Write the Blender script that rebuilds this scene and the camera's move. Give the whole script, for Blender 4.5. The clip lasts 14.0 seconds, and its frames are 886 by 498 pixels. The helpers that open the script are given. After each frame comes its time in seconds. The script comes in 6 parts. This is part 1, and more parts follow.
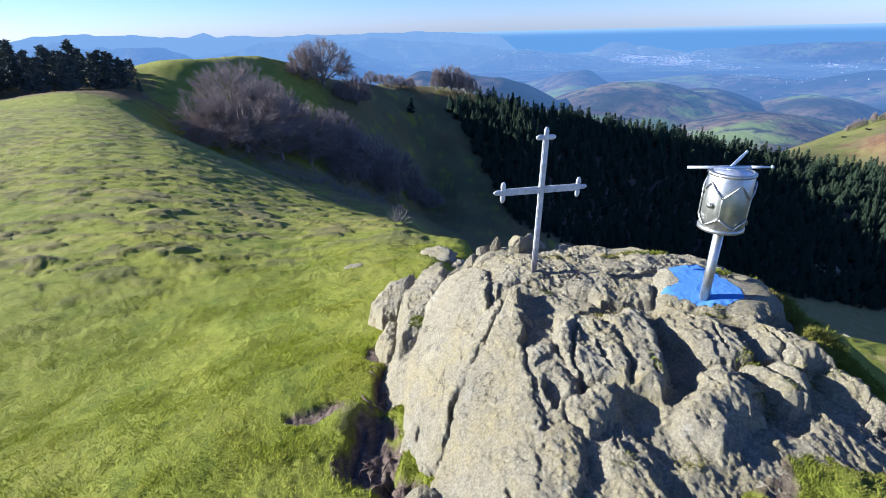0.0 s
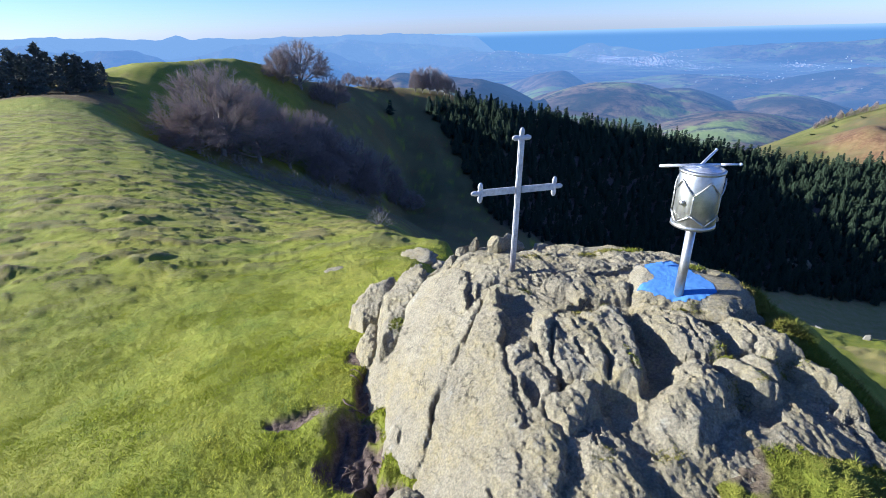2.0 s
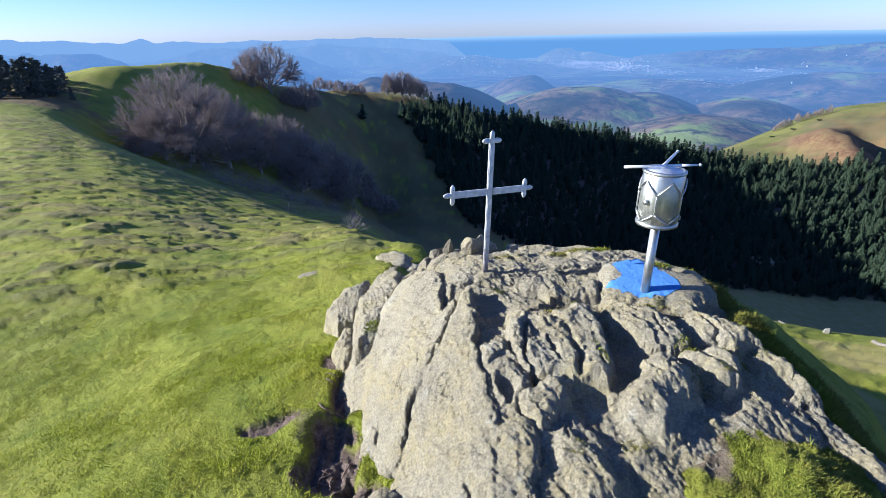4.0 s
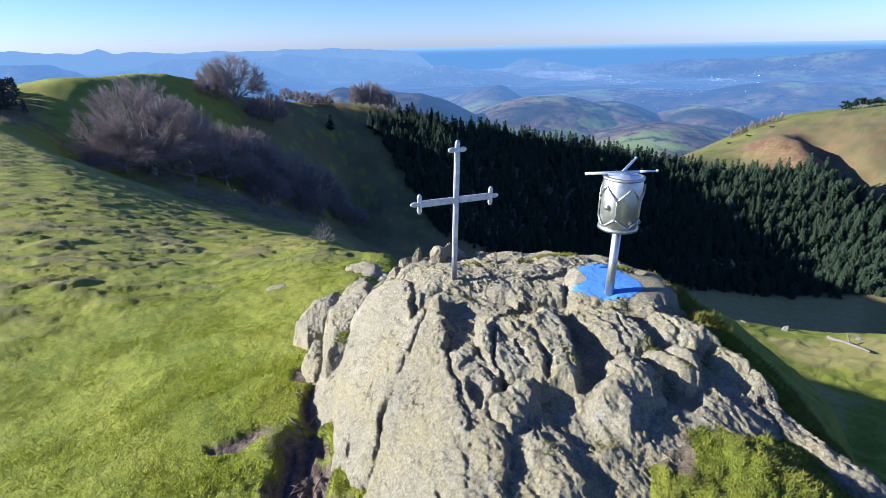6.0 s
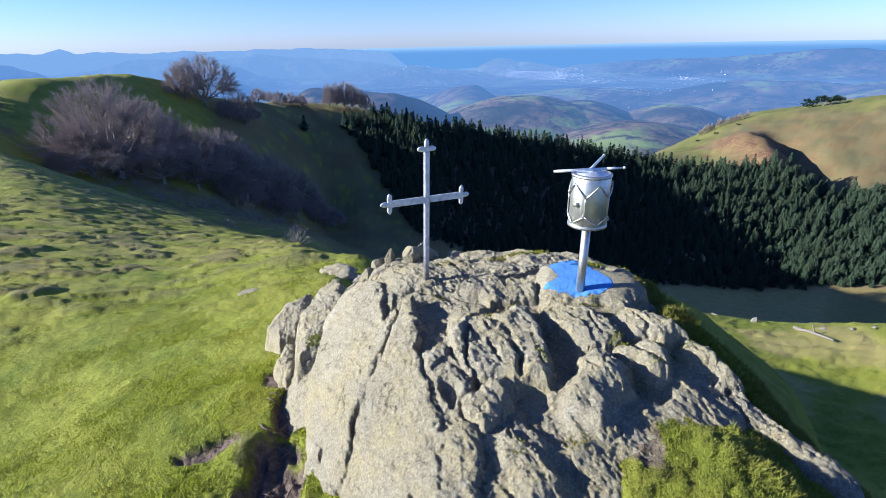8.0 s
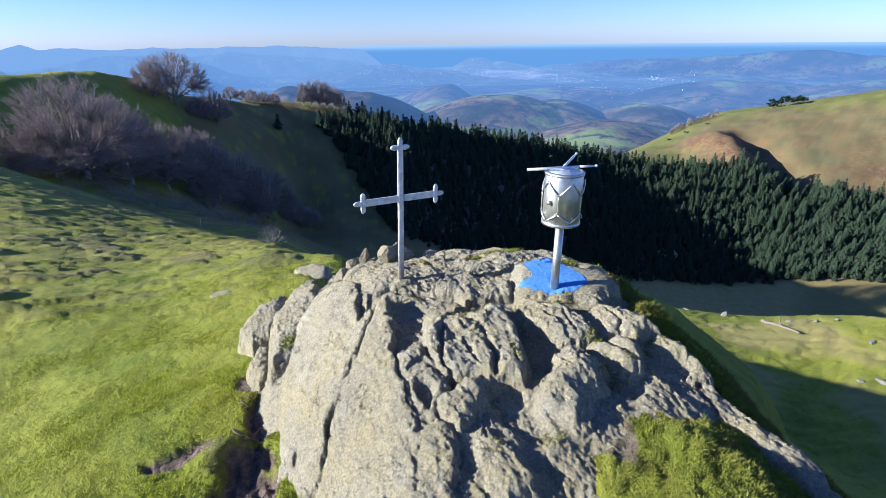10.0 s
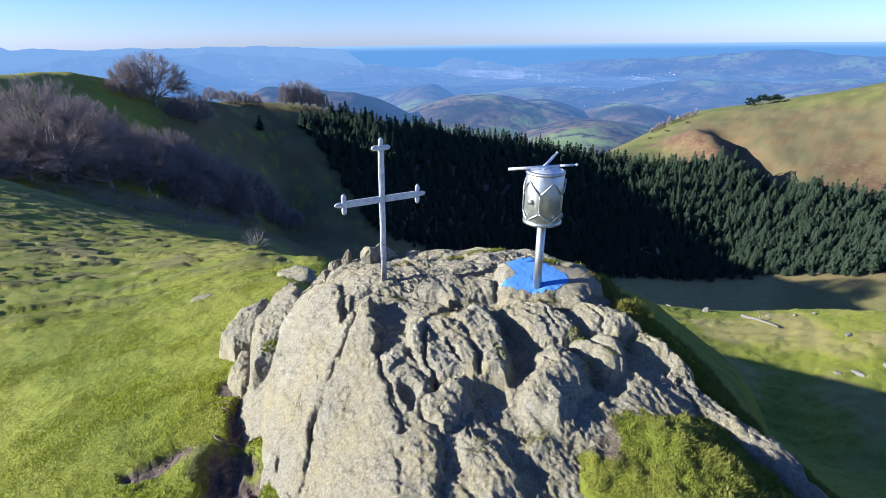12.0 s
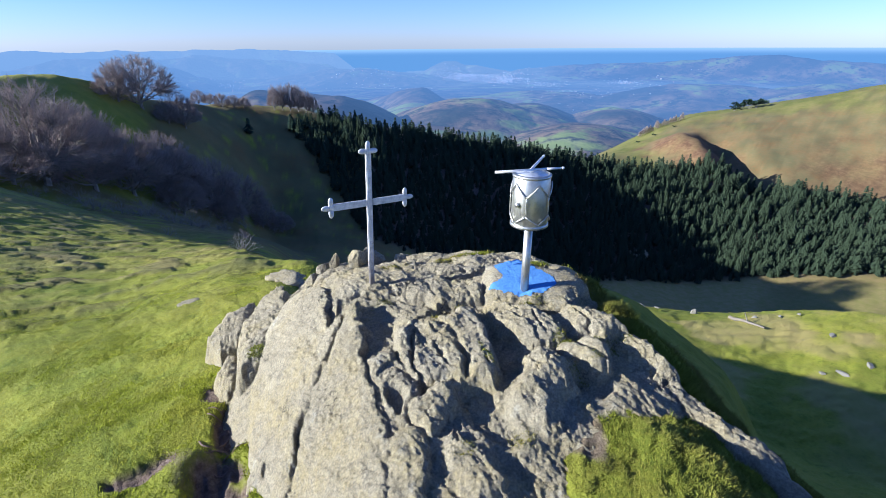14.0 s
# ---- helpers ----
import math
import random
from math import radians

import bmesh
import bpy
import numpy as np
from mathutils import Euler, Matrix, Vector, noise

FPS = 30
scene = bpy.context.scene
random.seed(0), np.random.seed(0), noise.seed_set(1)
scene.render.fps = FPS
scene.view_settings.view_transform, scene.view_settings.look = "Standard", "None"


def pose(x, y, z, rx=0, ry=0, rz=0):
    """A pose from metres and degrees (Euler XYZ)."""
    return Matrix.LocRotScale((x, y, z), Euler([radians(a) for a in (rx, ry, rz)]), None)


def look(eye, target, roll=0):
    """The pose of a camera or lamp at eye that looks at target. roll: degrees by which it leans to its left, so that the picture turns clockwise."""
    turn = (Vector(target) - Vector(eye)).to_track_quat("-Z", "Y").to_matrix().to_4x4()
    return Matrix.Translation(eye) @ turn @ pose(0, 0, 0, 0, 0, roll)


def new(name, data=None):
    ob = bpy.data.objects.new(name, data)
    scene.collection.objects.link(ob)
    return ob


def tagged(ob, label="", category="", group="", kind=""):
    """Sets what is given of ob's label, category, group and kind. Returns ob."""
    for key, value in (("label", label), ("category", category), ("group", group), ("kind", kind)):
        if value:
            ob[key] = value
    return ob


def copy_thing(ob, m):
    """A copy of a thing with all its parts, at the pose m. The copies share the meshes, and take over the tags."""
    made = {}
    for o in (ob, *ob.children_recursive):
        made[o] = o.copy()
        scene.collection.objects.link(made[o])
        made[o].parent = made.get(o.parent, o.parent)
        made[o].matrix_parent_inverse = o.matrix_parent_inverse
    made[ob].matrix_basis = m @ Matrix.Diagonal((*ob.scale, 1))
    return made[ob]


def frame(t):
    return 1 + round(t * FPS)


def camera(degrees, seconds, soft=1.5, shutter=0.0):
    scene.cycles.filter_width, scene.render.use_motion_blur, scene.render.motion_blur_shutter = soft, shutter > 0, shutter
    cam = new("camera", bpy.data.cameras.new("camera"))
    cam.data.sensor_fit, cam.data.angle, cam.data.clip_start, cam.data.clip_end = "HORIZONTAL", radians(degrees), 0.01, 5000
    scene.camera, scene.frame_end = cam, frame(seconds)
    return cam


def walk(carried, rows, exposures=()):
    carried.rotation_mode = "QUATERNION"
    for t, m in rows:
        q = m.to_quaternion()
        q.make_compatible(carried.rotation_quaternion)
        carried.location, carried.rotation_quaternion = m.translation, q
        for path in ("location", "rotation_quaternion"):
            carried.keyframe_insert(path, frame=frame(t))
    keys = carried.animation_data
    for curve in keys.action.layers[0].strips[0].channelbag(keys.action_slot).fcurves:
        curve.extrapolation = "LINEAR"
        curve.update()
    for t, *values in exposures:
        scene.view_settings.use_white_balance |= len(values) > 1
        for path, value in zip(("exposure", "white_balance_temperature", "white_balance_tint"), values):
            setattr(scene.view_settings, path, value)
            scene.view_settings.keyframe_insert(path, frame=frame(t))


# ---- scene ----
cam = camera(83.46, 14.0, soft=0.7)
PATH = [
    (0.0, pose(0.0000, 0.0000, 1.7500, 0, 0, 0.000) @ pose(0, 0, 0, 65.719) @ pose(0, 0, 0, 0, 0, -1.562)),
    (0.5, pose(0.0091, 0.0123, 1.7425, 0, 0, -0.579) @ pose(0, 0, 0, 65.740) @ pose(0, 0, 0, 0, 0, -1.548)),
    (1.0, pose(0.0128, 0.0111, 1.7424, 0, 0, -1.176) @ pose(0, 0, 0, 65.773) @ pose(0, 0, 0, 0, 0, -1.592)),
    (1.5, pose(0.0141, 0.0025, 1.7478, 0, 0, -1.747) @ pose(0, 0, 0, 65.798) @ pose(0, 0, 0, 0, 0, -1.642)),
    (2.0, pose(0.0163, -0.0032, 1.7495, 0, 0, -2.320) @ pose(0, 0, 0, 65.823) @ pose(0, 0, 0, 0, 0, -1.689)),
    (2.5, pose(0.0196, -0.0059, 1.7500, 0, 0, -2.794) @ pose(0, 0, 0, 65.834) @ pose(0, 0, 0, 0, 0, -1.699)),
    (2.7, pose(0.0199, -0.0085, 1.7503, 0, 0, -3.055) @ pose(0, 0, 0, 65.850) @ pose(0, 0, 0, 0, 0, -1.680)),
    (4.8, pose(0.0214, -0.0578, 1.7556, 0, 0, -7.170) @ pose(0, 0, 0, 66.600) @ pose(0, 0, 0, 0, 0, -1.215)),
    (5.0, pose(0.0231, -0.0604, 1.7558, 0, 0, -7.554) @ pose(0, 0, 0, 66.721) @ pose(0, 0, 0, 0, 0, -1.207)),
    (5.5, pose(0.0304, -0.0635, 1.7560, 0, 0, -8.359) @ pose(0, 0, 0, 66.984) @ pose(0, 0, 0, 0, 0, -1.238)),
    (6.0, pose(0.0358, -0.0611, 1.7566, 0, 0, -9.089) @ pose(0, 0, 0, 67.172) @ pose(0, 0, 0, 0, 0, -1.261)),
    (6.5, pose(0.0441, -0.0587, 1.7536, 0, 0, -9.777) @ pose(0, 0, 0, 67.279) @ pose(0, 0, 0, 0, 0, -1.276)),
    (7.0, pose(0.0526, -0.0556, 1.7515, 0, 0, -10.469) @ pose(0, 0, 0, 67.273) @ pose(0, 0, 0, 0, 0, -1.274)),
    (7.5, pose(0.0629, -0.0540, 1.7508, 0, 0, -11.148) @ pose(0, 0, 0, 67.190) @ pose(0, 0, 0, 0, 0, -1.283)),
    (8.0, pose(0.0706, -0.0515, 1.7487, 0, 0, -11.897) @ pose(0, 0, 0, 67.098) @ pose(0, 0, 0, 0, 0, -1.246)),
    (8.2, pose(0.0727, -0.0507, 1.7482, 0, 0, -12.255) @ pose(0, 0, 0, 67.070) @ pose(0, 0, 0, 0, 0, -1.215)),
    (10.3, pose(0.0893, -0.0420, 1.7427, 0, 0, -15.065) @ pose(0, 0, 0, 66.930) @ pose(0, 0, 0, 0, 0, -0.680)),
    (10.5, pose(0.0909, -0.0413, 1.7424, 0, 0, -15.288) @ pose(0, 0, 0, 66.918) @ pose(0, 0, 0, 0, 0, -0.657)),
    (11.0, pose(0.0957, -0.0396, 1.7422, 0, 0, -15.757) @ pose(0, 0, 0, 66.890) @ pose(0, 0, 0, 0, 0, -0.690)),
    (11.5, pose(0.0998, -0.0385, 1.7420, 0, 0, -16.186) @ pose(0, 0, 0, 66.874) @ pose(0, 0, 0, 0, 0, -0.731)),
    (12.0, pose(0.1040, -0.0392, 1.7415, 0, 0, -16.564) @ pose(0, 0, 0, 66.926) @ pose(0, 0, 0, 0, 0, -0.746)),
    (12.5, pose(0.1070, -0.0407, 1.7411, 0, 0, -16.927) @ pose(0, 0, 0, 67.015) @ pose(0, 0, 0, 0, 0, -0.724)),
    (13.0, pose(0.1094, -0.0413, 1.7406, 0, 0, -17.270) @ pose(0, 0, 0, 67.109) @ pose(0, 0, 0, 0, 0, -0.636)),
    (13.5, pose(0.1122, -0.0432, 1.7403, 0, 0, -17.568) @ pose(0, 0, 0, 67.218) @ pose(0, 0, 0, 0, 0, -0.527)),
    (14.0, pose(0.1168, -0.0441, 1.7402, 0, 0, -17.798) @ pose(0, 0, 0, 67.304) @ pose(0, 0, 0, 0, 0, -0.476)),
]
walk(cam, PATH, exposures=((0.0, 1.78, 5560, 10), (14.0, 1.78, 5560, 10)))

# ---- light ----
SUN_WAY = Vector((-0.9915, 0.130, 0.0)).normalized()      # towards the sun, level
SUN_EL = radians(19.4)
world = bpy.data.worlds.new("world")
scene.world = world
world.use_nodes = True
wn = world.node_tree
sky = wn.nodes.new("ShaderNodeTexSky")
sky.sky_type = "NISHITA"
sky.sun_disc = False
sky.sun_elevation = SUN_EL
sky.sun_rotation = math.atan2(SUN_WAY.x, SUN_WAY.y)
sky.altitude = 1500.0
sky.air_density, sky.dust_density, sky.ozone_density = 1.0, 0.5, 4.0
bg = wn.nodes["Background"]
bg.inputs["Strength"].default_value = 0.058
tint = wn.nodes.new("ShaderNodeMix")
tint.data_type, tint.blend_type = "RGBA", "MULTIPLY"
tint.inputs[0].default_value = 1.0
tint.inputs[7].default_value = (0.68, 0.71, 1.0, 1)
wn.links.new(sky.outputs[0], tint.inputs[6])
wn.links.new(tint.outputs[2], bg.inputs["Color"])
sun_data = bpy.data.lights.new("sun", "SUN")
sun_data.energy, sun_data.angle, sun_data.color = 3.85, radians(0.55), (1.0, 0.93, 0.80)
sun_ob = new("sun", sun_data)
to_sun = SUN_WAY * math.cos(SUN_EL) + Vector((0, 0, math.sin(SUN_EL)))
sun_ob.matrix_world = look(to_sun * 60, (0, 0, 0))
tagged(sun_ob, kind="structure")


# ---- materials ----
class Mat:
    """A small wrapper for building node materials."""

    def __init__(self, name, rough=0.8, metal=0.0, spec=0.4):
        self.m = bpy.data.materials.new(name)
        self.m.use_nodes = True
        self.t = self.m.node_tree
        self.b = self.t.nodes["Principled BSDF"]
        self.b.inputs["Roughness"].default_value = rough
        self.b.inputs["Metallic"].default_value = metal
        self.b.inputs["Specular IOR Level"].default_value = spec
        geo = self.t.nodes.new("ShaderNodeNewGeometry")
        tc = self.t.nodes.new("ShaderNodeTexCoord")
        self.geo, self.pos, self.obj = geo, geo.outputs["Position"], tc.outputs["Object"]

    def link(self, a, b):
        self.t.links.new(a, b)

    def noise(self, scale, detail=5.0, rough=0.6, at=None, stretch=None):
        n = self.t.nodes.new("ShaderNodeTexNoise")
        n.inputs["Scale"].default_value, n.inputs["Detail"].default_value, n.inputs["Roughness"].default_value = scale, detail, rough
        src = at or self.pos
        if stretch:
            mp = self.t.nodes.new("ShaderNodeMapping")
            mp.inputs["Scale"].default_value = stretch
            self.link(src, mp.inputs["Vector"])
            src = mp.outputs[0]
        self.link(src, n.inputs["Vector"])
        return n.outputs["Fac"]

    def voronoi(self, scale, feature="F1", at=None):
        n = self.t.nodes.new("ShaderNodeTexVoronoi")
        n.feature = feature
        n.inputs["Scale"].default_value = scale
        self.link(at or self.pos, n.inputs["Vector"])
        return n.outputs["Distance"]

    def ramp(self, fac, stops):
        n = self.t.nodes.new("ShaderNodeValToRGB")
        e = n.color_ramp.elements
        while len(e) < len(stops):
            e.new(0.5)
        for k, (p, c) in zip(e, stops):
            k.position = p
            k.color = (*c, 1) if len(c) == 3 else c
        self.link(fac, n.inputs[0])
        return n.outputs[0]

    def step(self, fac, lo, hi):
        n = self.t.nodes.new("ShaderNodeMapRange")
        n.inputs["From Min"].default_value, n.inputs["From Max"].default_value = lo, hi
        self.link(fac, n.inputs["Value"])
        return n.outputs[0]

    def math(self, op, a, b=None):
        n = self.t.nodes.new("ShaderNodeMath")
        n.operation = op
        for k, v in enumerate((a, b)):
            if v is None:
                continue
            if isinstance(v, (int, float)):
                n.inputs[k].default_value = v
            else:
                self.link(v, n.inputs[k])
        return n.outputs[0]

    def mix(self, fac, a, b, kind="MIX"):
        n = self.t.nodes.new("ShaderNodeMix")
        n.data_type, n.blend_type = "RGBA", kind
        for key, v in ((0, fac), (6, a), (7, b)):
            if isinstance(v, (int, float)):
                n.inputs[key].default_value = v
            elif isinstance(v, tuple):
                n.inputs[key].default_value = (*v, 1)
            else:
                self.link(v, n.inputs[key])
        return n.outputs[2]

    def attr(self, name):
        n = self.t.nodes.new("ShaderNodeAttribute")
        n.attribute_name = name
        return n.outputs["Fac"]

    def random(self):
        return self.t.nodes.new("ShaderNodeObjectInfo").outputs["Random"]

    def island(self):
        return self.geo.outputs["Random Per Island"]

    def axis(self, k, src=None):
        n = self.t.nodes.new("ShaderNodeSeparateXYZ")
        self.link(src or self.pos, n.inputs[0])
        return n.outputs[k]

    def color(self, c):
        if isinstance(c, tuple):
            self.b.inputs["Base Color"].default_value = (*c, 1)
        else:
            self.link(c, self.b.inputs["Base Color"])
        return self

    def rough(self, v):
        self.link(v, self.b.inputs["Roughness"])
        return self

    def bump(self, height, dist, strength=1.0):
        n = self.t.nodes.new("ShaderNodeBump")
        n.inputs["Distance"].default_value, n.inputs["Strength"].default_value = dist, strength
        self.link(height, n.inputs["Height"])
        if self.b.inputs["Normal"].is_linked:
            self.link(self.b.inputs["Normal"].links[0].from_socket, n.inputs["Normal"])
        self.link(n.outputs[0], self.b.inputs["Normal"])
        return self


def rock_material():
    k = Mat("gneiss", 0.9, spec=0.25)
    broad = k.noise(2.2, 4, 0.55)
    grain = k.noise(60, 6, 0.7)
    speck = k.noise(260, 3, 0.7)
    base = k.ramp(broad, [(0.3, (0.325, 0.295, 0.235)), (0.5, (0.40, 0.36, 0.28)), (0.7, (0.465, 0.425, 0.34))])
    base = k.mix(k.step(grain, 0.35, 0.7), base, k.mix(0.55, base, (0.50, 0.47, 0.40)))
    base = k.mix(k.step(speck, 0.52, 0.66), base, k.mix(0.42, base, (0.15, 0.14, 0.125)))
    base = k.mix(k.math("MULTIPLY", k.step(k.noise(110, 4, 0.75), 0.5, 0.66), 0.5), base, (0.20, 0.185, 0.155))
    ochre = k.math("MULTIPLY", k.step(k.noise(3.1, 6, 0.7), 0.44, 0.60), k.step(k.noise(24, 5, 0.7), 0.35, 0.55))
    base = k.mix(k.math("MULTIPLY", ochre, 0.5), base, (0.44, 0.37, 0.19))
    pale = k.math("MULTIPLY", k.step(k.noise(7, 5, 0.65), 0.6, 0.68), k.step(k.noise(40, 4, 0.6), 0.4, 0.55))
    base = k.mix(k.math("MULTIPLY", pale, 0.7), base, (0.48, 0.47, 0.44))
    dark = k.math("MULTIPLY", k.step(k.noise(9, 7, 0.75), 0.56, 0.66), 0.38)
    base = k.mix(dark, base, (0.07, 0.068, 0.065))
    grit = k.noise(95, 3, 0.62)
    base = k.mix(k.step(grit, 0.40, 0.62), k.mix(1.0, base, (0.80, 0.79, 0.78), "MULTIPLY"), k.mix(1.0, base, (1.20, 1.18, 1.13), "MULTIPLY"))
    base = k.mix(1.0, base, (0.835, 0.815, 0.73), "MULTIPLY")
    # hairline cracks here and there
    warp = k.t.nodes.new("ShaderNodeVectorMath")
    warp.operation = "MULTIPLY_ADD"
    wide = k.t.nodes.new("ShaderNodeTexNoise")
    wide.inputs["Scale"].default_value, wide.inputs["Detail"].default_value = 7.0, 8.0
    k.link(k.pos, wide.inputs["Vector"])
    k.link(wide.outputs["Color"], warp.inputs[0])
    warp.inputs[1].default_value = (0.30, 0.30, 0.30)
    k.link(k.pos, warp.inputs[2])
    lines = k.voronoi(5.0, "DISTANCE_TO_EDGE", warp.outputs[0])
    seam = k.math("MULTIPLY", k.step(lines, 0.016, 0.003), k.math("MULTIPLY", k.step(k.noise(5, 4, 0.6), 0.52, 0.64), 0.75))
    base = k.mix(seam, base, (0.07, 0.065, 0.055))
    k.color(base)
    k.bump(k.math("MULTIPLY", seam, -1.0), 0.010, 1.0)
    k.bump(k.noise(14, 8, 0.8), 0.013, 1.0)
    k.bump(grain, 0.009, 1.0)
    k.bump(grit, 0.004, 1.0)
    k.bump(k.noise(130, 4, 0.7), 0.004, 1.0)
    k.bump(speck, 0.002, 1.0)
    return k.m


def turf_color(k, scale=1.0):
    """Short grazed grass: yellow-green with dry straw and dark green patches."""
    broad = k.noise(0.35 * scale, 4, 0.6)
    mid = k.noise(2.3 * scale, 6, 0.7)
    fine = k.noise(38, 6, 0.75)
    c = k.ramp(broad, [(0.3, (0.195, 0.225, 0.030)), (0.5, (0.275, 0.285, 0.036)), (0.72, (0.345, 0.310, 0.056))])
    c = k.mix(k.step(mid, 0.48, 0.72), c, (0.28, 0.275, 0.050))
    c = k.mix(k.math("MULTIPLY", k.step(mid, 0.46, 0.3), 0.6), c, (0.06, 0.115, 0.012))
    c = k.mix(k.step(fine, 0.3, 0.72), k.mix(0.42, c, (0.030, 0.052, 0.008)), c)
    clump = k.noise(9.0, 5, 0.7)
    c = k.mix(k.math("MULTIPLY", k.step(clump, 0.48, 0.34), 0.30), c, (0.035, 0.06, 0.008))
    c = k.mix(k.math("MULTIPLY", k.step(clump, 0.56, 0.70), 0.30), c, (0.30, 0.30, 0.06))
    return c, fine


def ground_material():
    k = Mat("turf", 0.95, spec=0.15)
    grass, fine = turf_color(k)
    brown = k.ramp(k.noise(0.07, 6, 0.65), [(0.35, (0.105, 0.095, 0.050)), (0.5, (0.135, 0.098, 0.050)), (0.68, (0.165, 0.088, 0.042))])
    brown = k.mix(k.step(k.noise(0.9, 6, 0.75), 0.4, 0.65), brown, k.mix(0.5, brown, (0.09, 0.095, 0.055)))
    olive = k.ramp(k.noise(0.11, 6, 0.65), [(0.32, (0.085, 0.105, 0.026)), (0.5, (0.125, 0.135, 0.038)), (0.68, (0.165, 0.150, 0.055))])
    olive = k.mix(k.step(k.noise(0.55, 6, 0.75), 0.42, 0.62), k.mix(0.4, olive, (0.06, 0.065, 0.022)), olive)
    scrub = k.math("MULTIPLY", k.step(k.noise(0.30, 6, 0.8), 0.60, 0.66), k.step(k.noise(0.03, 3, 0.5), 0.45, 0.55))
    olive = k.mix(k.math("MULTIPLY", scrub, 0.7), olive, (0.055, 0.045, 0.025))
    c = k.mix(k.math("MULTIPLY", k.attr("olive"), 0.9), grass, olive)
    c = k.mix(k.attr("bracken"), c, brown)
    rust = k.ramp(k.noise(0.35, 7, 0.75), [(0.32, (0.075, 0.046, 0.028)), (0.5, (0.145, 0.082, 0.046)), (0.68, (0.205, 0.135, 0.072))])
    c = k.mix(k.attr("rust"), c, rust)
    straw = k.mix(k.step(k.noise(0.5, 5, 0.6), 0.35, 0.65), (0.36, 0.275, 0.12), (0.27, 0.24, 0.075))
    c = k.mix(k.attr("straw"), c, straw)
    soil = k.ramp(k.noise(30, 6, 0.75), [(0.3, (0.06, 0.043, 0.032)), (0.55, (0.17, 0.125, 0.10)), (0.75, (0.28, 0.22, 0.185))])
    c = k.mix(k.attr("soil"), c, soil)
    k.color(c)
    k.bump(k.noise(4.5, 6, 0.72), 0.06, 0.7)
    k.bump(fine, 0.02, 0.9)
    return k.m


def metal_material(name, color, rough, scale=120.0):
    k = Mat(name, rough, 1.0)
    n = k.noise(scale, 4, 0.6, k.obj, (1, 1, 0.08))
    k.color(k.mix(k.step(k.noise(30, 5, 0.7, k.obj), 0.45, 0.7), color, tuple(v * 0.72 for v in color)))
    k.rough(k.step(n, -1.2 + rough, 1.6 + rough))
    k.b.inputs["Roughness"].default_value = rough
    k.bump(n, 0.0006, 0.5)
    return k.m


def zinc_material(name, stained):
    """Old hot-dip zinc: pale, dull, mottled, brown at the foot of the upright."""
    k = Mat(name, 0.5, 0.35, 0.5)
    n = k.noise(28, 6, 0.7, k.obj)
    zinc = k.ramp(n, [(0.3, (0.40, 0.41, 0.43)), (0.55, (0.62, 0.63, 0.64)), (0.75, (0.74, 0.75, 0.75))])
    foot = k.step(k.math("ADD", k.axis(2, k.obj), k.math("MULTIPLY", n, 0.30)), 0.42, 0.20)
    k.color(k.mix(k.math("MULTIPLY", foot, 0.8 * stained), zinc, (0.15, 0.11, 0.085)))
    k.rough(k.step(k.noise(60, 4, 0.6, k.obj), -0.6, 1.3))
    k.bump(n, 0.0008, 0.6)
    return k.m


def paint_material():
    k = Mat("blue_paint", 0.75, spec=0.3)
    n = k.noise(45, 6, 0.7)
    k.color(k.mix(k.step(n, 0.4, 0.8), (0.075, 0.205, 0.49), (0.10, 0.245, 0.55)))
    k.bump(k.noise(30, 6, 0.7), 0.006, 0.8)
    return k.m


def bark_material():
    k = Mat("beech_bark", 0.9, spec=0.2)
    k.color(k.ramp(k.noise(3, 6, 0.7, k.obj), [(0.3, (0.15, 0.13, 0.115)), (0.7, (0.33, 0.30, 0.27))]))
    k.bump(k.noise(20, 5, 0.6, k.obj), 0.02)
    return k.m


def twig_material():
    k = Mat("bare_twigs", 0.9, spec=0.15)
    a = k.mix(k.random(), (0.35, 0.28, 0.25), (0.41, 0.335, 0.295))
    k.color(k.mix(k.island(), a, (0.27, 0.215, 0.195)))
    return k.m


def needle_material():
    k = Mat("pine_needles", 0.9, spec=0.05)
    a = k.mix(k.island(), (0.013, 0.027, 0.022), (0.026, 0.042, 0.027))
    k.color(k.mix(k.step(k.random(), 0.6, 1.0), a, k.mix(0.5, a, (0.050, 0.066, 0.034))))
    return k.m


def ridge_needle_material():
    k = Mat("grey_pine_needles", 0.8, spec=0.2)
    a = k.mix(k.island(), (0.085, 0.105, 0.095), (0.15, 0.165, 0.13))
    k.color(k.mix(k.random(), a, k.mix(0.3, a, (0.10, 0.09, 0.06))))
    return k.m


def plain(name, color, rough=0.85, scale=20.0, spread=0.35, spec=0.25):
    k = Mat(name, rough, spec=spec)
    n = k.noise(scale, 6, 0.7)
    k.color(k.mix(n, tuple(v * (1 - spread) for v in color), tuple(min(1, v * (1 + spread)) for v in color)))
    k.bump(n, 0.3 / scale)
    return k.m


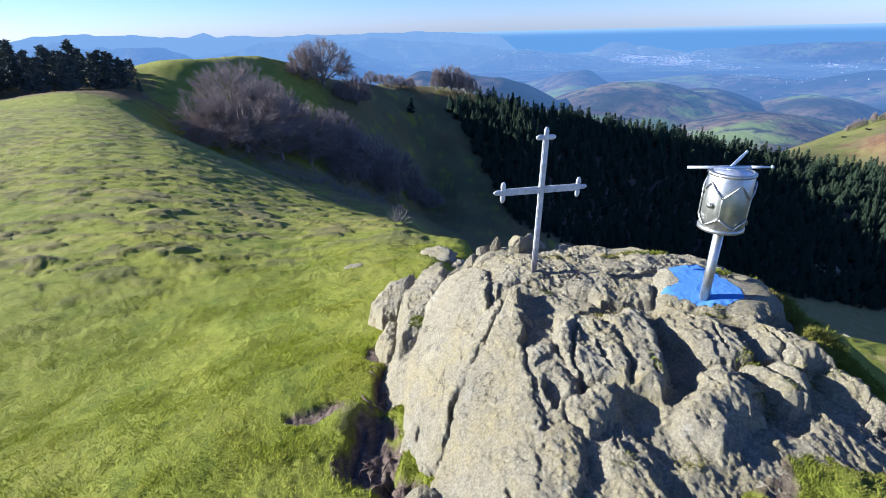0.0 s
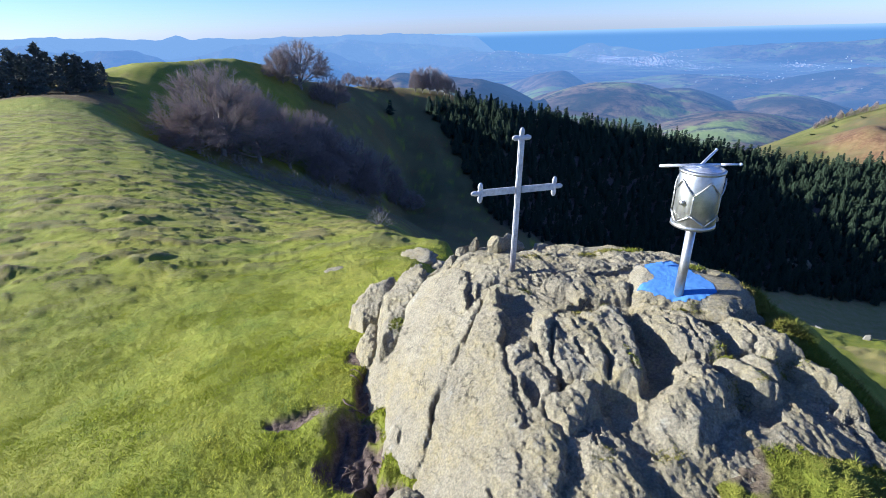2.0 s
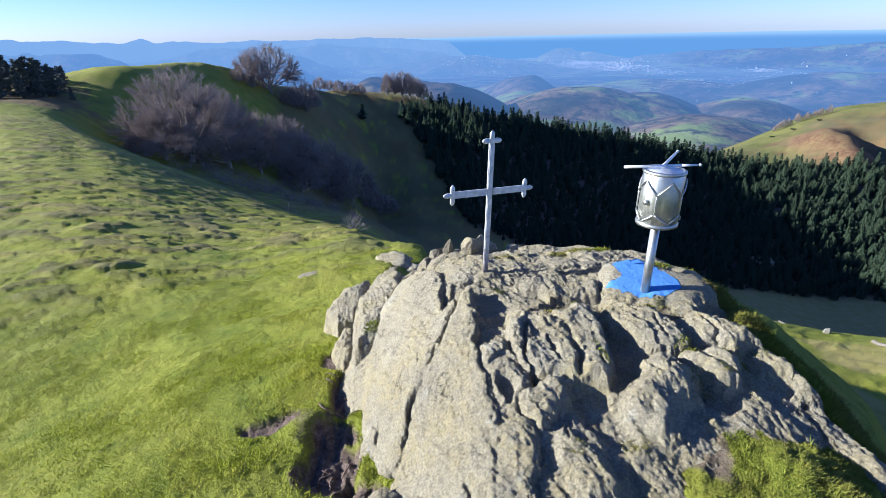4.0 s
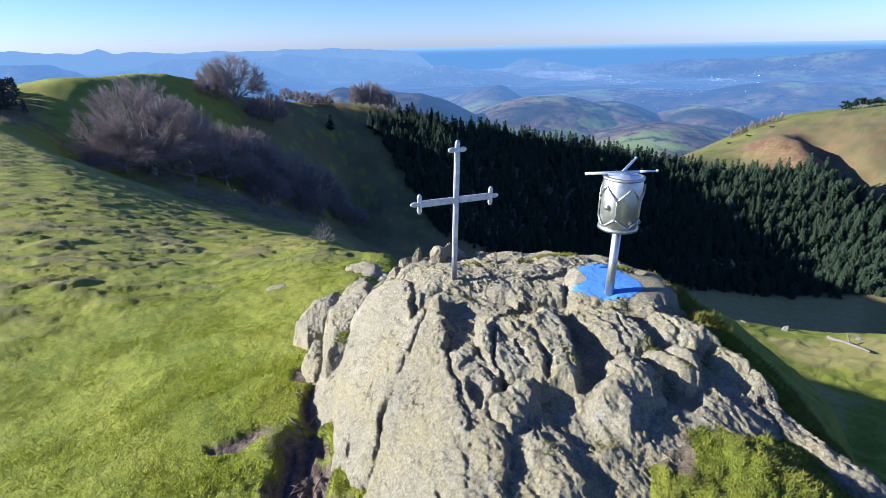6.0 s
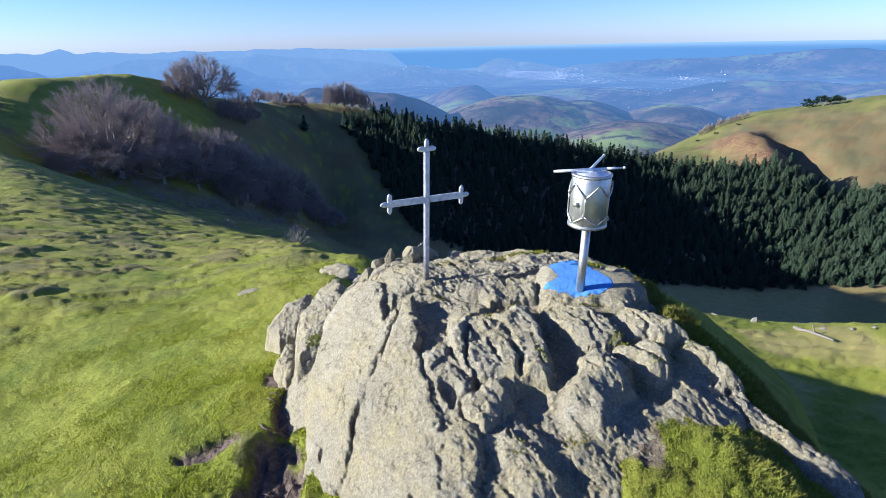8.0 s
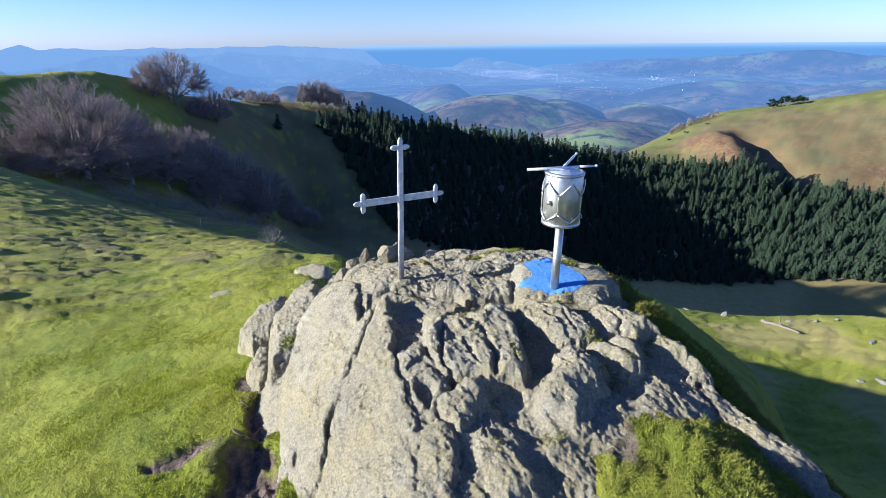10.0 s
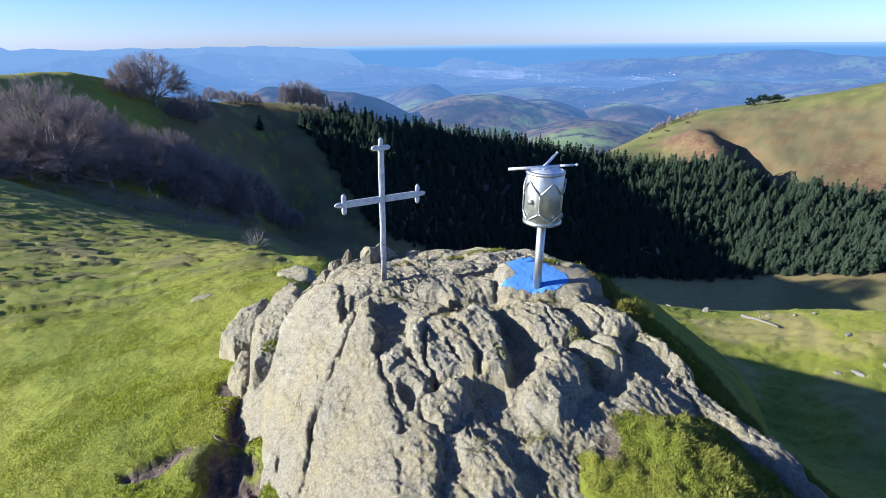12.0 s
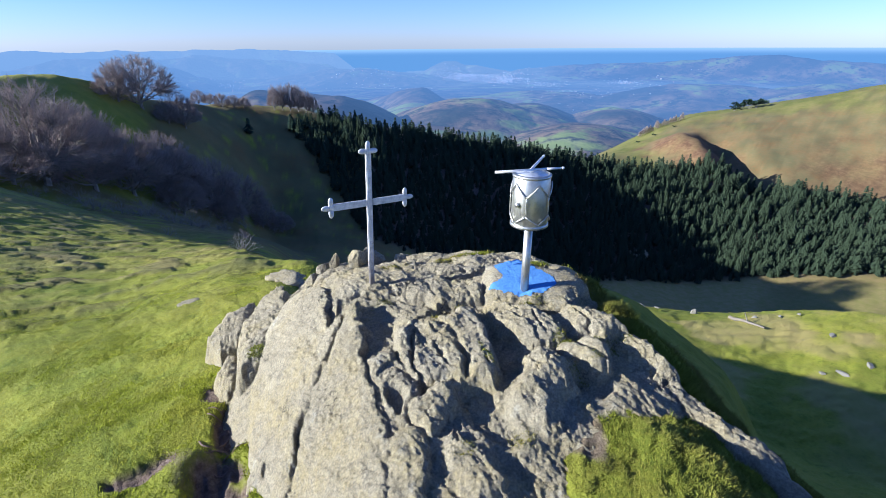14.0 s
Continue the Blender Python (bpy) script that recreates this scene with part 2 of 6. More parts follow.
def far_material():
    """Far country: woods, bracken and fields, with distance haze painted on as blue emission."""
    k = Mat("far_country", 1.0, spec=0.0)
    f = k.noise(0.006, 5, 0.6)
    c = k.ramp(f, [(0.38, (0.03, 0.03, 0.022)), (0.48, (0.10, 0.07, 0.05)), (0.56, (0.17, 0.12, 0.075)), (0.66, (0.19, 0.22, 0.08))])
    c = k.mix(k.step(k.noise(0.03, 6, 0.75), 0.48, 0.6), c, (0.03, 0.032, 0.024))
    cells = k.voronoi(0.022)
    c = k.mix(k.math("MULTIPLY", k.step(cells, 0.62, 0.5), k.step(f, 0.55, 0.60)), c, (0.17, 0.21, 0.06))
    k.color(c)
    k.bump(k.noise(0.02, 5, 0.6), 9.0, 0.7)
    # blue emission stands in for the haze, paler the farther off
    haze_glow = k.t.nodes.new("ShaderNodeEmission")
    k.link(k.mix(k.step(k.attr("haze_glow"), 0.88, 0.96), k.mix(k.step(k.attr("haze_glow"), 0.77, 0.86), (0.18, 0.365, 0.74), (0.26, 0.45, 0.79)), (0.36, 0.56, 0.86)), haze_glow.inputs["Color"])
    haze_glow.inputs["Strength"].default_value = 0.29
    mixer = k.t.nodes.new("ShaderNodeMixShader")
    k.link(k.attr("haze_glow"), mixer.inputs[0])
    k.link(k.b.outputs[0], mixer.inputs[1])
    k.link(haze_glow.outputs[0], mixer.inputs[2])
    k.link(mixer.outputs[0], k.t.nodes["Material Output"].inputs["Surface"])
    return k.m


def sea_material():
    """Open sea far off; emission paints the haze onto it, paler towards the horizon."""
    k = Mat("sea", 0.6, spec=0.1)
    k.color((0.02, 0.06, 0.14))
    haze_glow = k.t.nodes.new("ShaderNodeEmission")
    k.link(k.mix(k.step(k.attr("haze_glow"), 0.75, 0.95), (0.18, 0.39, 0.72), (0.36, 0.56, 0.82)), haze_glow.inputs["Color"])
    haze_glow.inputs["Strength"].default_value = 0.34
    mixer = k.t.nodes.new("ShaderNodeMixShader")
    k.link(k.attr("haze_glow"), mixer.inputs[0])
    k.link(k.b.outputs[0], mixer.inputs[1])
    k.link(haze_glow.outputs[0], mixer.inputs[2])
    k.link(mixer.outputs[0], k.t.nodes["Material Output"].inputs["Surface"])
    return k.m


M_ROCK, M_TURF, M_PAINT = rock_material(), ground_material(), paint_material()
M_STEEL = metal_material("brushed_steel", (0.54, 0.54, 0.51), 0.42)
M_POLISH = metal_material("polished_steel", (0.80, 0.81, 0.82), 0.10)
M_ZINC, M_ZINC_FOOT = zinc_material("galvanised_steel", 0.0), zinc_material("rusty_galvanised_steel", 1.0)
M_BARK, M_TWIG, M_NEEDLE = bark_material(), twig_material(), needle_material()
M_RIDGE_NEEDLE = ridge_needle_material()
M_FAR, M_SEA = far_material(), sea_material()


# ---- mesh helpers ----
def mesh_from(name, verts, faces, material, smooth=True):
    me = bpy.data.meshes.new(name)
    v = np.asarray(verts, dtype=np.float32)
    me.vertices.add(len(v))
    me.vertices.foreach_set("co", v.ravel())
    f = np.asarray(faces, dtype=np.int32)
    me.loops.add(f.size)
    me.loops.foreach_set("vertex_index", f.ravel())
    me.polygons.add(len(f))
    me.polygons.foreach_set("loop_start", np.arange(0, f.size, f.shape[1], dtype=np.int32))
    me.polygons.foreach_set("loop_total", np.full(len(f), f.shape[1], dtype=np.int32))
    me.polygons.foreach_set("use_smooth", np.full(len(f), smooth))
    me.update(calc_edges=True)
    me.materials.append(material)
    return me


def layer(me, name, values):
    a = me.attributes.new(name, "FLOAT", "POINT")
    a.data.foreach_set("value", np.asarray(values, dtype=np.float32).ravel())


def part(name, bm, material, parent=None, label="", smooth=True):
    me = bpy.data.meshes.new(name)
    bm.to_mesh(me)
    bm.free()
    for poly in me.polygons:
        poly.use_smooth = smooth
    me.materials.append(material)
    ob = new(name, me)
    ob.parent = parent
    return tagged(ob, label)


def under(name, me, parent, label=""):
    ob = new(name, me)
    ob.parent = parent
    return tagged(ob, label)


def thing(name, at, label, category, group=""):
    ob = new(name)
    ob.matrix_world = Matrix.Translation(at)
    ob.empty_display_size = 0.1
    return tagged(ob, label, category, group)


def smoothstep(v, lo, hi):
    s = np.clip((np.asarray(v, float) - lo) / (hi - lo), 0, 1)
    return s * s * (3 - 2 * s)


def value_noise(x, y, seed=0):
    """Smooth noise in -1..1 over arrays."""
    xi, yi = np.floor(x).astype(np.int64), np.floor(y).astype(np.int64)
    fx, fy = x - xi, y - yi
    u, w = fx * fx * fx * (fx * (6 * fx - 15) + 10), fy * fy * fy * (fy * (6 * fy - 15) + 10)

    def grid(a, b):
        h = (a * 374761393 + b * 668265263 + seed * 1442695041) & 0xFFFFFFFF
        h = ((h ^ (h >> 13)) * 1274126177) & 0xFFFFFFFF
        return ((h ^ (h >> 16)) & 0xFFFF) / 32767.5 - 1

    lo = grid(xi, yi) * (1 - u) + grid(xi + 1, yi) * u
    hi = grid(xi, yi + 1) * (1 - u) + grid(xi + 1, yi + 1) * u
    return lo * (1 - w) + hi * w


def fractal(x, y, scale, octaves=4, gain=0.5, seed=0):
    total, amp = 0.0, 1.0
    for k in range(octaves):
        c, s = math.cos(0.7 * k), math.sin(0.7 * k)
        total = total + amp * value_noise((x * c - y * s) * scale + 17.3 * k, (x * s + y * c) * scale - 9.1 * k, seed + k)
        amp, scale = amp * gain, scale * 2.03
    return total


# ---- the ground: one sheet in rings round the summit ----
EYE = 1.75
# bearings in degrees to the right of straight ahead
BEARING = [-180, -120, -60, -42, -35, -30.5, -27, -18.5, -10, -5, -2.5, 3, 10, 17, 25, 33, 38, 43, 48, 53, 58, 63, 70, 90, 130, 180]
# near brow of the summit: where the turf begins to fall
BROW_R = [4, 4, 5, 5, 5, 5, 5, 5, 5, 5, 5, 4.8, 4.5, 4.4, 4.5, 5, 6, 6, 6, 6, 5.4, 5, 4.6, 4, 4, 4]
BROW_Z = [-.2, -.3, -1.0, -1.0, -1.0, -.95, -.9, -.9, -.8, -.75, -.75, -.95, -1.05, -1.1, -1.15, -1.2, -1.19, -1.33, -1.62, -1.93, -2.25, -2.4, -2.2, -1.2, -.3, -.2]
# edge of the meadow or foot of the steep bank
EDGE_R = [40, 40, 50, 60, 55, 50, 45, 40, 25, 15, 10, 7, 10, 10, 10, 10, 12, 13, 13.5, 14, 14, 14, 15, 18, 40, 40]
EDGE_E = [-8, -8, -6, -5.6, -6, -7.5, -10, -15.3, -20.2, -21.7, -22.5, -23.6, -42, -44, -44, -40, -35, -34.5, -35, -36, -37.5, -37.5, -36, -30, -10, -8]
# shoulder under the beeches, valley side, pasture
SIDE_R = [70, 70, 75, 80, 75, 73, 72, 62, 58, 54, 52, 45, 45, 45, 42, 34, 28, 26, 26, 26, 26.5, 27, 28, 34, 70, 70]
SIDE_E = [-8, -8, -6, -5.1, -4.9, -6.7, -10.4, -14.6, -18.0, -20, -21.5, -28, -33, -34, -34, -31, -26.9, -27.1, -26.7, -25.6, -24.1, -22.8, -22, -20, -10, -8]
# foot of the pine wood
FOOT_R = [90, 90, 95, 95, 95, 94, 93, 90, 98, 110, 120, 112, 102, 98, 97, 97, 98, 103, 110, 117, 124, 131, 135, 130, 100, 90]
FOOT_E = [-7, -7, -5.5, -4.9, -4.5, -4.9, -6.4, -11.6, -16.6, -18.9, -19.7, -20.6, -22, -24.4, -26, -26.2, -25.5, -24.7, -23.9, -22.4, -21, -19.6, -19, -16, -8, -7]
# crest of the wood or of the hill
CREST_R = [120, 120, 125, 125, 120, 119, 118, 138, 158, 185, 195, 195, 165, 165, 165, 165, 165, 168, 172, 175, 178, 180, 180, 170, 130, 120]
CREST_E = [-5, -5, -4.5, -4.0, -3.6, -3.0, -2.5, -2.3, -5.3, -6.0, -6.2, -6.9, -9.3, -10.5, -11.6, -12.8, -13.4, -13.2, -13.6, -14, -14.2, -14.2, -13, -10, -6, -5]
# back skyline, the bare hill on the far right
BACK_R = [170, 170, 170, 170, 170, 170, 162, 172, 200, 250, 265, 250, 225, 225, 230, 240, 250, 255, 260, 265, 270, 270, 270, 260, 180, 170]
BACK_E = [-7, -7, -6, -4.6, -4.0, -5.0, -6.0, -7.2, -8.2, -6.7, -6.9, -7.6, -12.6, -13, -13, -12.5, -10.3, -7.7, -6.4, -5.2, -3.8, -2.6, -1.8, -3, -6, -7]
LAST_R = 900.0
LAST_E = [-9, -9, -9, -9, -9, -8.8, -10, -11, -11, -12, -12, -12, -12, -12, -12.5, -13, -13, -12, -11, -10, -9, -8, -7, -7, -9, -9]


def over_bearing(table, th):
    """Smooth interpolation of a table round the compass."""
    xs = np.array(BEARING, float)
    ys = np.array(table, float)
    d = np.gradient(ys, xs)
    k = np.clip(np.searchsorted(xs, th) - 1, 0, len(xs) - 2)
    h = xs[k + 1] - xs[k]
    s = (th - xs[k]) / h
    sec = (ys[k + 1] - ys[k]) / h
    lim = 2.5 * np.abs(sec) + 1e-9
    d0, d1 = np.clip(d[k], -lim, lim), np.clip(d[k + 1], -lim, lim)
    return (2 * s**3 - 3 * s**2 + 1) * ys[k] + (s**3 - 2 * s**2 + s) * h * d0 + (3 * s**2 - 2 * s**3) * ys[k + 1] + (s**3 - s**2) * h * d1


def stretch(th):
    """The wood and the hill behind it lie farther off than the near hill."""
    return 1 + 0.74 * smoothstep(th, -6, 46) * (1 - smoothstep(th, 90, 130))


def profile(th):
    """Distances and heights of the knots along each bearing."""
    one = np.ones_like(th)
    rs, zs = [0.05 * one, 1.6 * one], [0.05 * one, -0.06 * one]
    rs.append(over_bearing(BROW_R, th))
    zs.append(over_bearing(BROW_Z, th))
    r, e = over_bearing(EDGE_R, th), over_bearing(EDGE_E, th)
    rs.append(r)
    zs.append(EYE + r * np.tan(np.radians(e)))
    # behind the meadow's edge the ground drops out of sight
    drop = smoothstep(th, -31, -25) * (1 - smoothstep(th, 2, 8))
    rs.append(r * (1.12 + 0.12 * drop))
    back = over_bearing(SIDE_E, th)
    zs.append(EYE + rs[-1] * np.tan(np.radians(e + 0.12 * (back - e) * (1 - drop) - 2.4 * drop)))
    for r_table, e_table in ((SIDE_R, SIDE_E), (None, None), (FOOT_R, FOOT_E), (CREST_R, CREST_E), (BACK_R, BACK_E)):
        if r_table is None:
            # behind the brow of the pasture lies a lower field
            r = 0.5 * (over_bearing(SIDE_R, th) + over_bearing(FOOT_R, th) * stretch(th))
            e = 0.5 * (over_bearing(SIDE_E, th) + over_bearing(FOOT_E, th)) - 3.0 * smoothstep(th, 35, 42) * (1 - smoothstep(th, 80, 100))
            z = EYE + r * np.tan(np.radians(e))
            level = smoothstep(th, 35, 40) * (1 - smoothstep(th, 80, 100))
            low = EYE + over_bearing(FOOT_R, th) * stretch(th) * np.tan(np.radians(over_bearing(FOOT_E, th))) + 1.0
            r = r * (1 - level) + level * (EYE - low) / np.tan(np.radians(1.0 - over_bearing(SIDE_E, th)))
            z = z * (1 - level) + level * low
            # the pasture breaks off at its brow
            brow = smoothstep(th, 33, 38) * (1 - smoothstep(th, 80, 100))
            near = rs[-1] * 1.15
            soft_fall = zs[-1] + (z - zs[-1]) * (near - rs[-1]) / (r - rs[-1])
            zs.append(soft_fall * (1 - brow) + brow * (EYE + near * np.tan(np.radians(over_bearing(SIDE_E, th) - 1.3))))
            rs.append(near)
            rs.append(r)
            zs.append(z)
            continue
        r = over_bearing(r_table, th) * (1 if r_table is SIDE_R else stretch(th))
        rs.append(r)
        zs.append(EYE + r * np.tan(np.radians(over_bearing(e_table, th))))
    rs.append(LAST_R * one)
    zs.append(EYE + LAST_R * np.tan(np.radians(over_bearing(LAST_E, th))))
    return np.stack(rs), np.stack(zs)


def hermite(rs, zs, r):
    """Monotone cubic through the knots of one bearing."""
    h, sec = np.diff(rs), np.diff(zs) / np.diff(rs)
    d = np.empty_like(zs)
    d[0], d[-1] = sec[0], sec[-1]
    same = sec[:-1] * sec[1:] > 0
    w1, w2 = 2 * h[1:] + h[:-1], h[1:] + 2 * h[:-1]
    with np.errstate(divide="ignore", invalid="ignore"):
        d[1:-1] = np.where(same, (w1 + w2) / (w1 / sec[:-1] + w2 / sec[1:]), 0)
    k = np.clip(np.searchsorted(rs, r) - 1, 0, len(rs) - 2)
    s = (r - rs[k]) / h[k]
    return (2 * s**3 - 3 * s**2 + 1) * zs[k] + (s**3 - 2 * s**2 + s) * h[k] * d[k] + (3 * s**2 - 2 * s**3) * zs[k + 1] + (s**3 - s**2) * h[k] * d[k + 1]


TH = np.concatenate([np.linspace(-180, -62, 60, endpoint=False), np.linspace(-62, 76, 640, endpoint=False), np.linspace(76, 180, 52)])
RR = np.concatenate([np.linspace(0.05, 1.0, 12, endpoint=False), np.geomspace(1.0, 8, 150, endpoint=False), np.geomspace(8, 60, 270, endpoint=False), np.geomspace(60, 900, 160)])
KR, KZ = profile(TH)
GZ = np.stack([hermite(KR[:, k], KZ[:, k], RR) for k in range(len(TH))])
GX, GY = np.sin(np.radians(TH))[:, None] * RR, np.cos(np.radians(TH))[:, None] * RR


def blob(x, y, cx, cy, a, b, turn=0.0):
    """1 in the middle of an ellipse in plan, 0 outside it."""
    c, s = math.cos(radians(turn)), math.sin(radians(turn))
    u, v = ((x - cx) * c + (y - cy) * s) / a, (-(x - cx) * s + (y - cy) * c) / b
    return np.clip(1 - (u * u + v * v), 0, 1)


# trodden hollows beside the rock, the bank at its right, the mole hills on the meadow
HOLLOWS = [(-0.36, 1.82, 0.14, 0.32, 8, 0.07), (-0.33, 2.34, 0.11, 0.28, 4, 0.07), (-0.74, 2.09, 0.16, 0.10, 15, 0.040), (-0.44, 2.72, 0.11, 0.15, 30, 0.025), (-0.25, 1.45, 0.10, 0.20, 0, 0.06)]
MOUNDS = [(-0.54, 2.04, 0.15, 0.20, 20, 0.035), (-4.25, 7.15, 0.42, 0.26, 20, 0.14), (-6.3, 7.1, 0.50, 0.22, 0, 0.08), (-9.5, 12.2, 0.8, 0.45, 0, 0.13), (-3.9, 10.4, 0.5, 0.3, 0, 0.08)]


SPUR = [(math.sin(radians(b)) * r, math.cos(radians(b)) * r) for b, r in ((43.0, 218 * float(stretch(43.0))), (46.6, 178 * float(stretch(46.6))))]


def tussocks(x, y):
    """Uneven clumps of coarse grass."""
    return fractal(x * 0.55, y * 1.0, 2.4, 5, 0.6, 9)


def relief(x, y, r, th):
    """Tussocks, trodden steps, hollows and mounds on the smooth ground."""
    rough = smoothstep(r, 3.5, 9) * (1 - smoothstep(r, 60, 130))
    dz = rough * (0.032 * fractal(x, y * 1.9, 1.3, 4, 0.55, 3) + 0.050 * smoothstep(tussocks(x, y), 0.0, 0.7))
    dz = dz + (1 - smoothstep(r, 5, 14)) * (0.022 * fractal(x, y, 2.2, 4, 0.5, 5) + 0.006 * fractal(x, y, 19, 3, 0.6, 8))
    dz = dz + smoothstep(r, 60, 120) * (0.5 * fractal(x, y, 0.06, 4, 0.5, 13) + 0.10 * fractal(x, y, 0.4, 4, 0.6, 14))
    wx, wy = x + 0.035 * fractal(x, y, 6, 3, 0.5, 25), y + 0.035 * fractal(x, y, 6, 3, 0.5, 26)
    for cx, cy, a, b, turn, depth in HOLLOWS:
        dz = dz - depth * smoothstep(blob(wx, wy, cx, cy, a * 1.2, b * 1.1, turn), 0, 0.65) * (1 + 0.25 * fractal(x, y, 22, 3, 0.6, 27))
    # spur of the far hill, with a gully on its shaded side
    (x0, y0), (x1, y1) = SPUR
    ux, uy = x1 - x0, y1 - y0
    far_len = math.hypot(ux, uy)
    s = ((x - x0) * ux + (y - y0) * uy) / far_len ** 2
    off = ((x - x0) * uy - (y - y0) * ux) / far_len
    along = smoothstep(s, -0.25, 0.35) * (1 - smoothstep(s, 1.05, 1.5))
    off = off + 5 * fractal(x, y, 0.03, 3, 0.5, 19)
    dz = dz + along * (7.0 * np.exp(-((off / 13) ** 2)) - 7.0 * np.exp(-(((np.abs(off + 22)) / 12) ** 2)))
    for cx, cy, a, b, turn, up in MOUNDS:
        dz = dz + up * blob(x, y, cx, cy, a, b, turn) * (1 + 0.4 * fractal(x, y, 3.0, 3, 0.5, 21))
    return dz


def soft(v, w):
    return w * np.logaddexp(0, v / w)


def dome(x, y):
    """Smooth body of the outcrop."""
    top = np.interp(y, [0.2, 1.0, 1.3, 1.6, 2.0, 2.4, 2.8, 3.3, 4.4, 5.5], [.12, .27, .33, .40, .47, .51, .46, .26, -.40, -1.1])
    left = np.interp(y, [0.3, 1.4, 2.3, 3.2, 4.4], [.30, .33, .31, .22, .55])
    right = np.interp(y, [0.3, 0.9, 1.3, 2.0, 2.6, 4.0], [.85, 1.2, 1.63, 1.68, 1.62, 1.2])
    top = top + 0.04 * (np.clip(x, 0.5, 1.7) - 0.5)
    return top - 1.0 * soft(left - x, .07) - 1.0 * soft(x - right, .10)


def bank(x, y):
    """Mossy bank that leans on the right side of the rock."""
    w = 0.10
    z = 0.445 - 0.34 * (x - 1.15) - 1.6 * w * np.logaddexp(0, (y - 1.40 - 0.10 * (x - 1.2)) / w) - 0.9 * w * np.logaddexp(0, (1.20 - x) / w)
    z = z - 0.22 * 0.06 * np.logaddexp(0, (x - 1.42) / 0.06) - 0.5 * w * np.logaddexp(0, (x - 2.05) / w) - 0.15 * w * np.logaddexp(0, (0.75 - y) / w)
    return z + 0.030 * fractal(x, y, 3.5, 4, 0.55, 15) + 0.013 * fractal(x, y, 14, 4, 0.6, 16)


def shady_bank(x, y):
    """Turf that covers the shaded flank of the outcrop, from its pale edge down."""
    edge = np.interp(y, [1.0, 1.2, 1.45, 1.65, 1.85, 2.0, 2.2, 2.5, 3.0, 3.4], [1.80, 1.75, 1.68, 1.61, 1.62, 1.69, 1.76, 1.80, 1.8, 1.8]) + 0.06 * fractal(x, y, 3.5, 3, 0.5, 24)
    z = dome(x, y) - 0.012 + 0.030 * fractal(x, y, 2.6, 4, 0.55, 17) + 0.024 * fractal(x, y, 10, 4, 0.6, 18)
    return z - 1.2 * soft(edge - x, 0.03) - 0.8 * soft(1.15 - y, 0.1)


TT = TH[:, None] * np.ones_like(GX)
R2 = RR[None, :] * np.ones_like(GX)
GZ = GZ + relief(GX, GY, R2, TT)
BANK = np.where((R2 < 5) & (GX > 0.3), bank(GX, GY) - GZ, -1.0)
GZ = GZ + np.maximum(BANK, 0)
GZ = np.where((R2 < 5) & (GX > 1.2), np.maximum(GZ, shady_bank(GX, GY)), GZ)


def ground_z(x, y):
    """Height of the ground sheet at a place."""
    r, th = math.hypot(x, y), math.degrees(math.atan2(x, y))
    i = min(max(np.searchsorted(TH, th) - 1, 0), len(TH) - 2)
    j = min(max(np.searchsorted(RR, r) - 1, 0), len(RR) - 2)
    u, v = (th - TH[i]) / (TH[i + 1] - TH[i]), (r - RR[j]) / (RR[j + 1] - RR[j])
    return float((GZ[i, j] * (1 - u) + GZ[i + 1, j] * u) * (1 - v) + (GZ[i, j + 1] * (1 - u) + GZ[i + 1, j + 1] * u) * v)


def at_bearing(th, r):
    x, y = r * math.sin(radians(th)), r * math.cos(radians(th))
    return x, y, ground_z(x, y)


def ring_faces(n, m):
    i, j = np.meshgrid(np.arange(n - 1), np.arange(m - 1), indexing="ij")
    a = (i * m + j).ravel()
    return np.stack([a, a + 1, a + m + 1, a + m], -1)


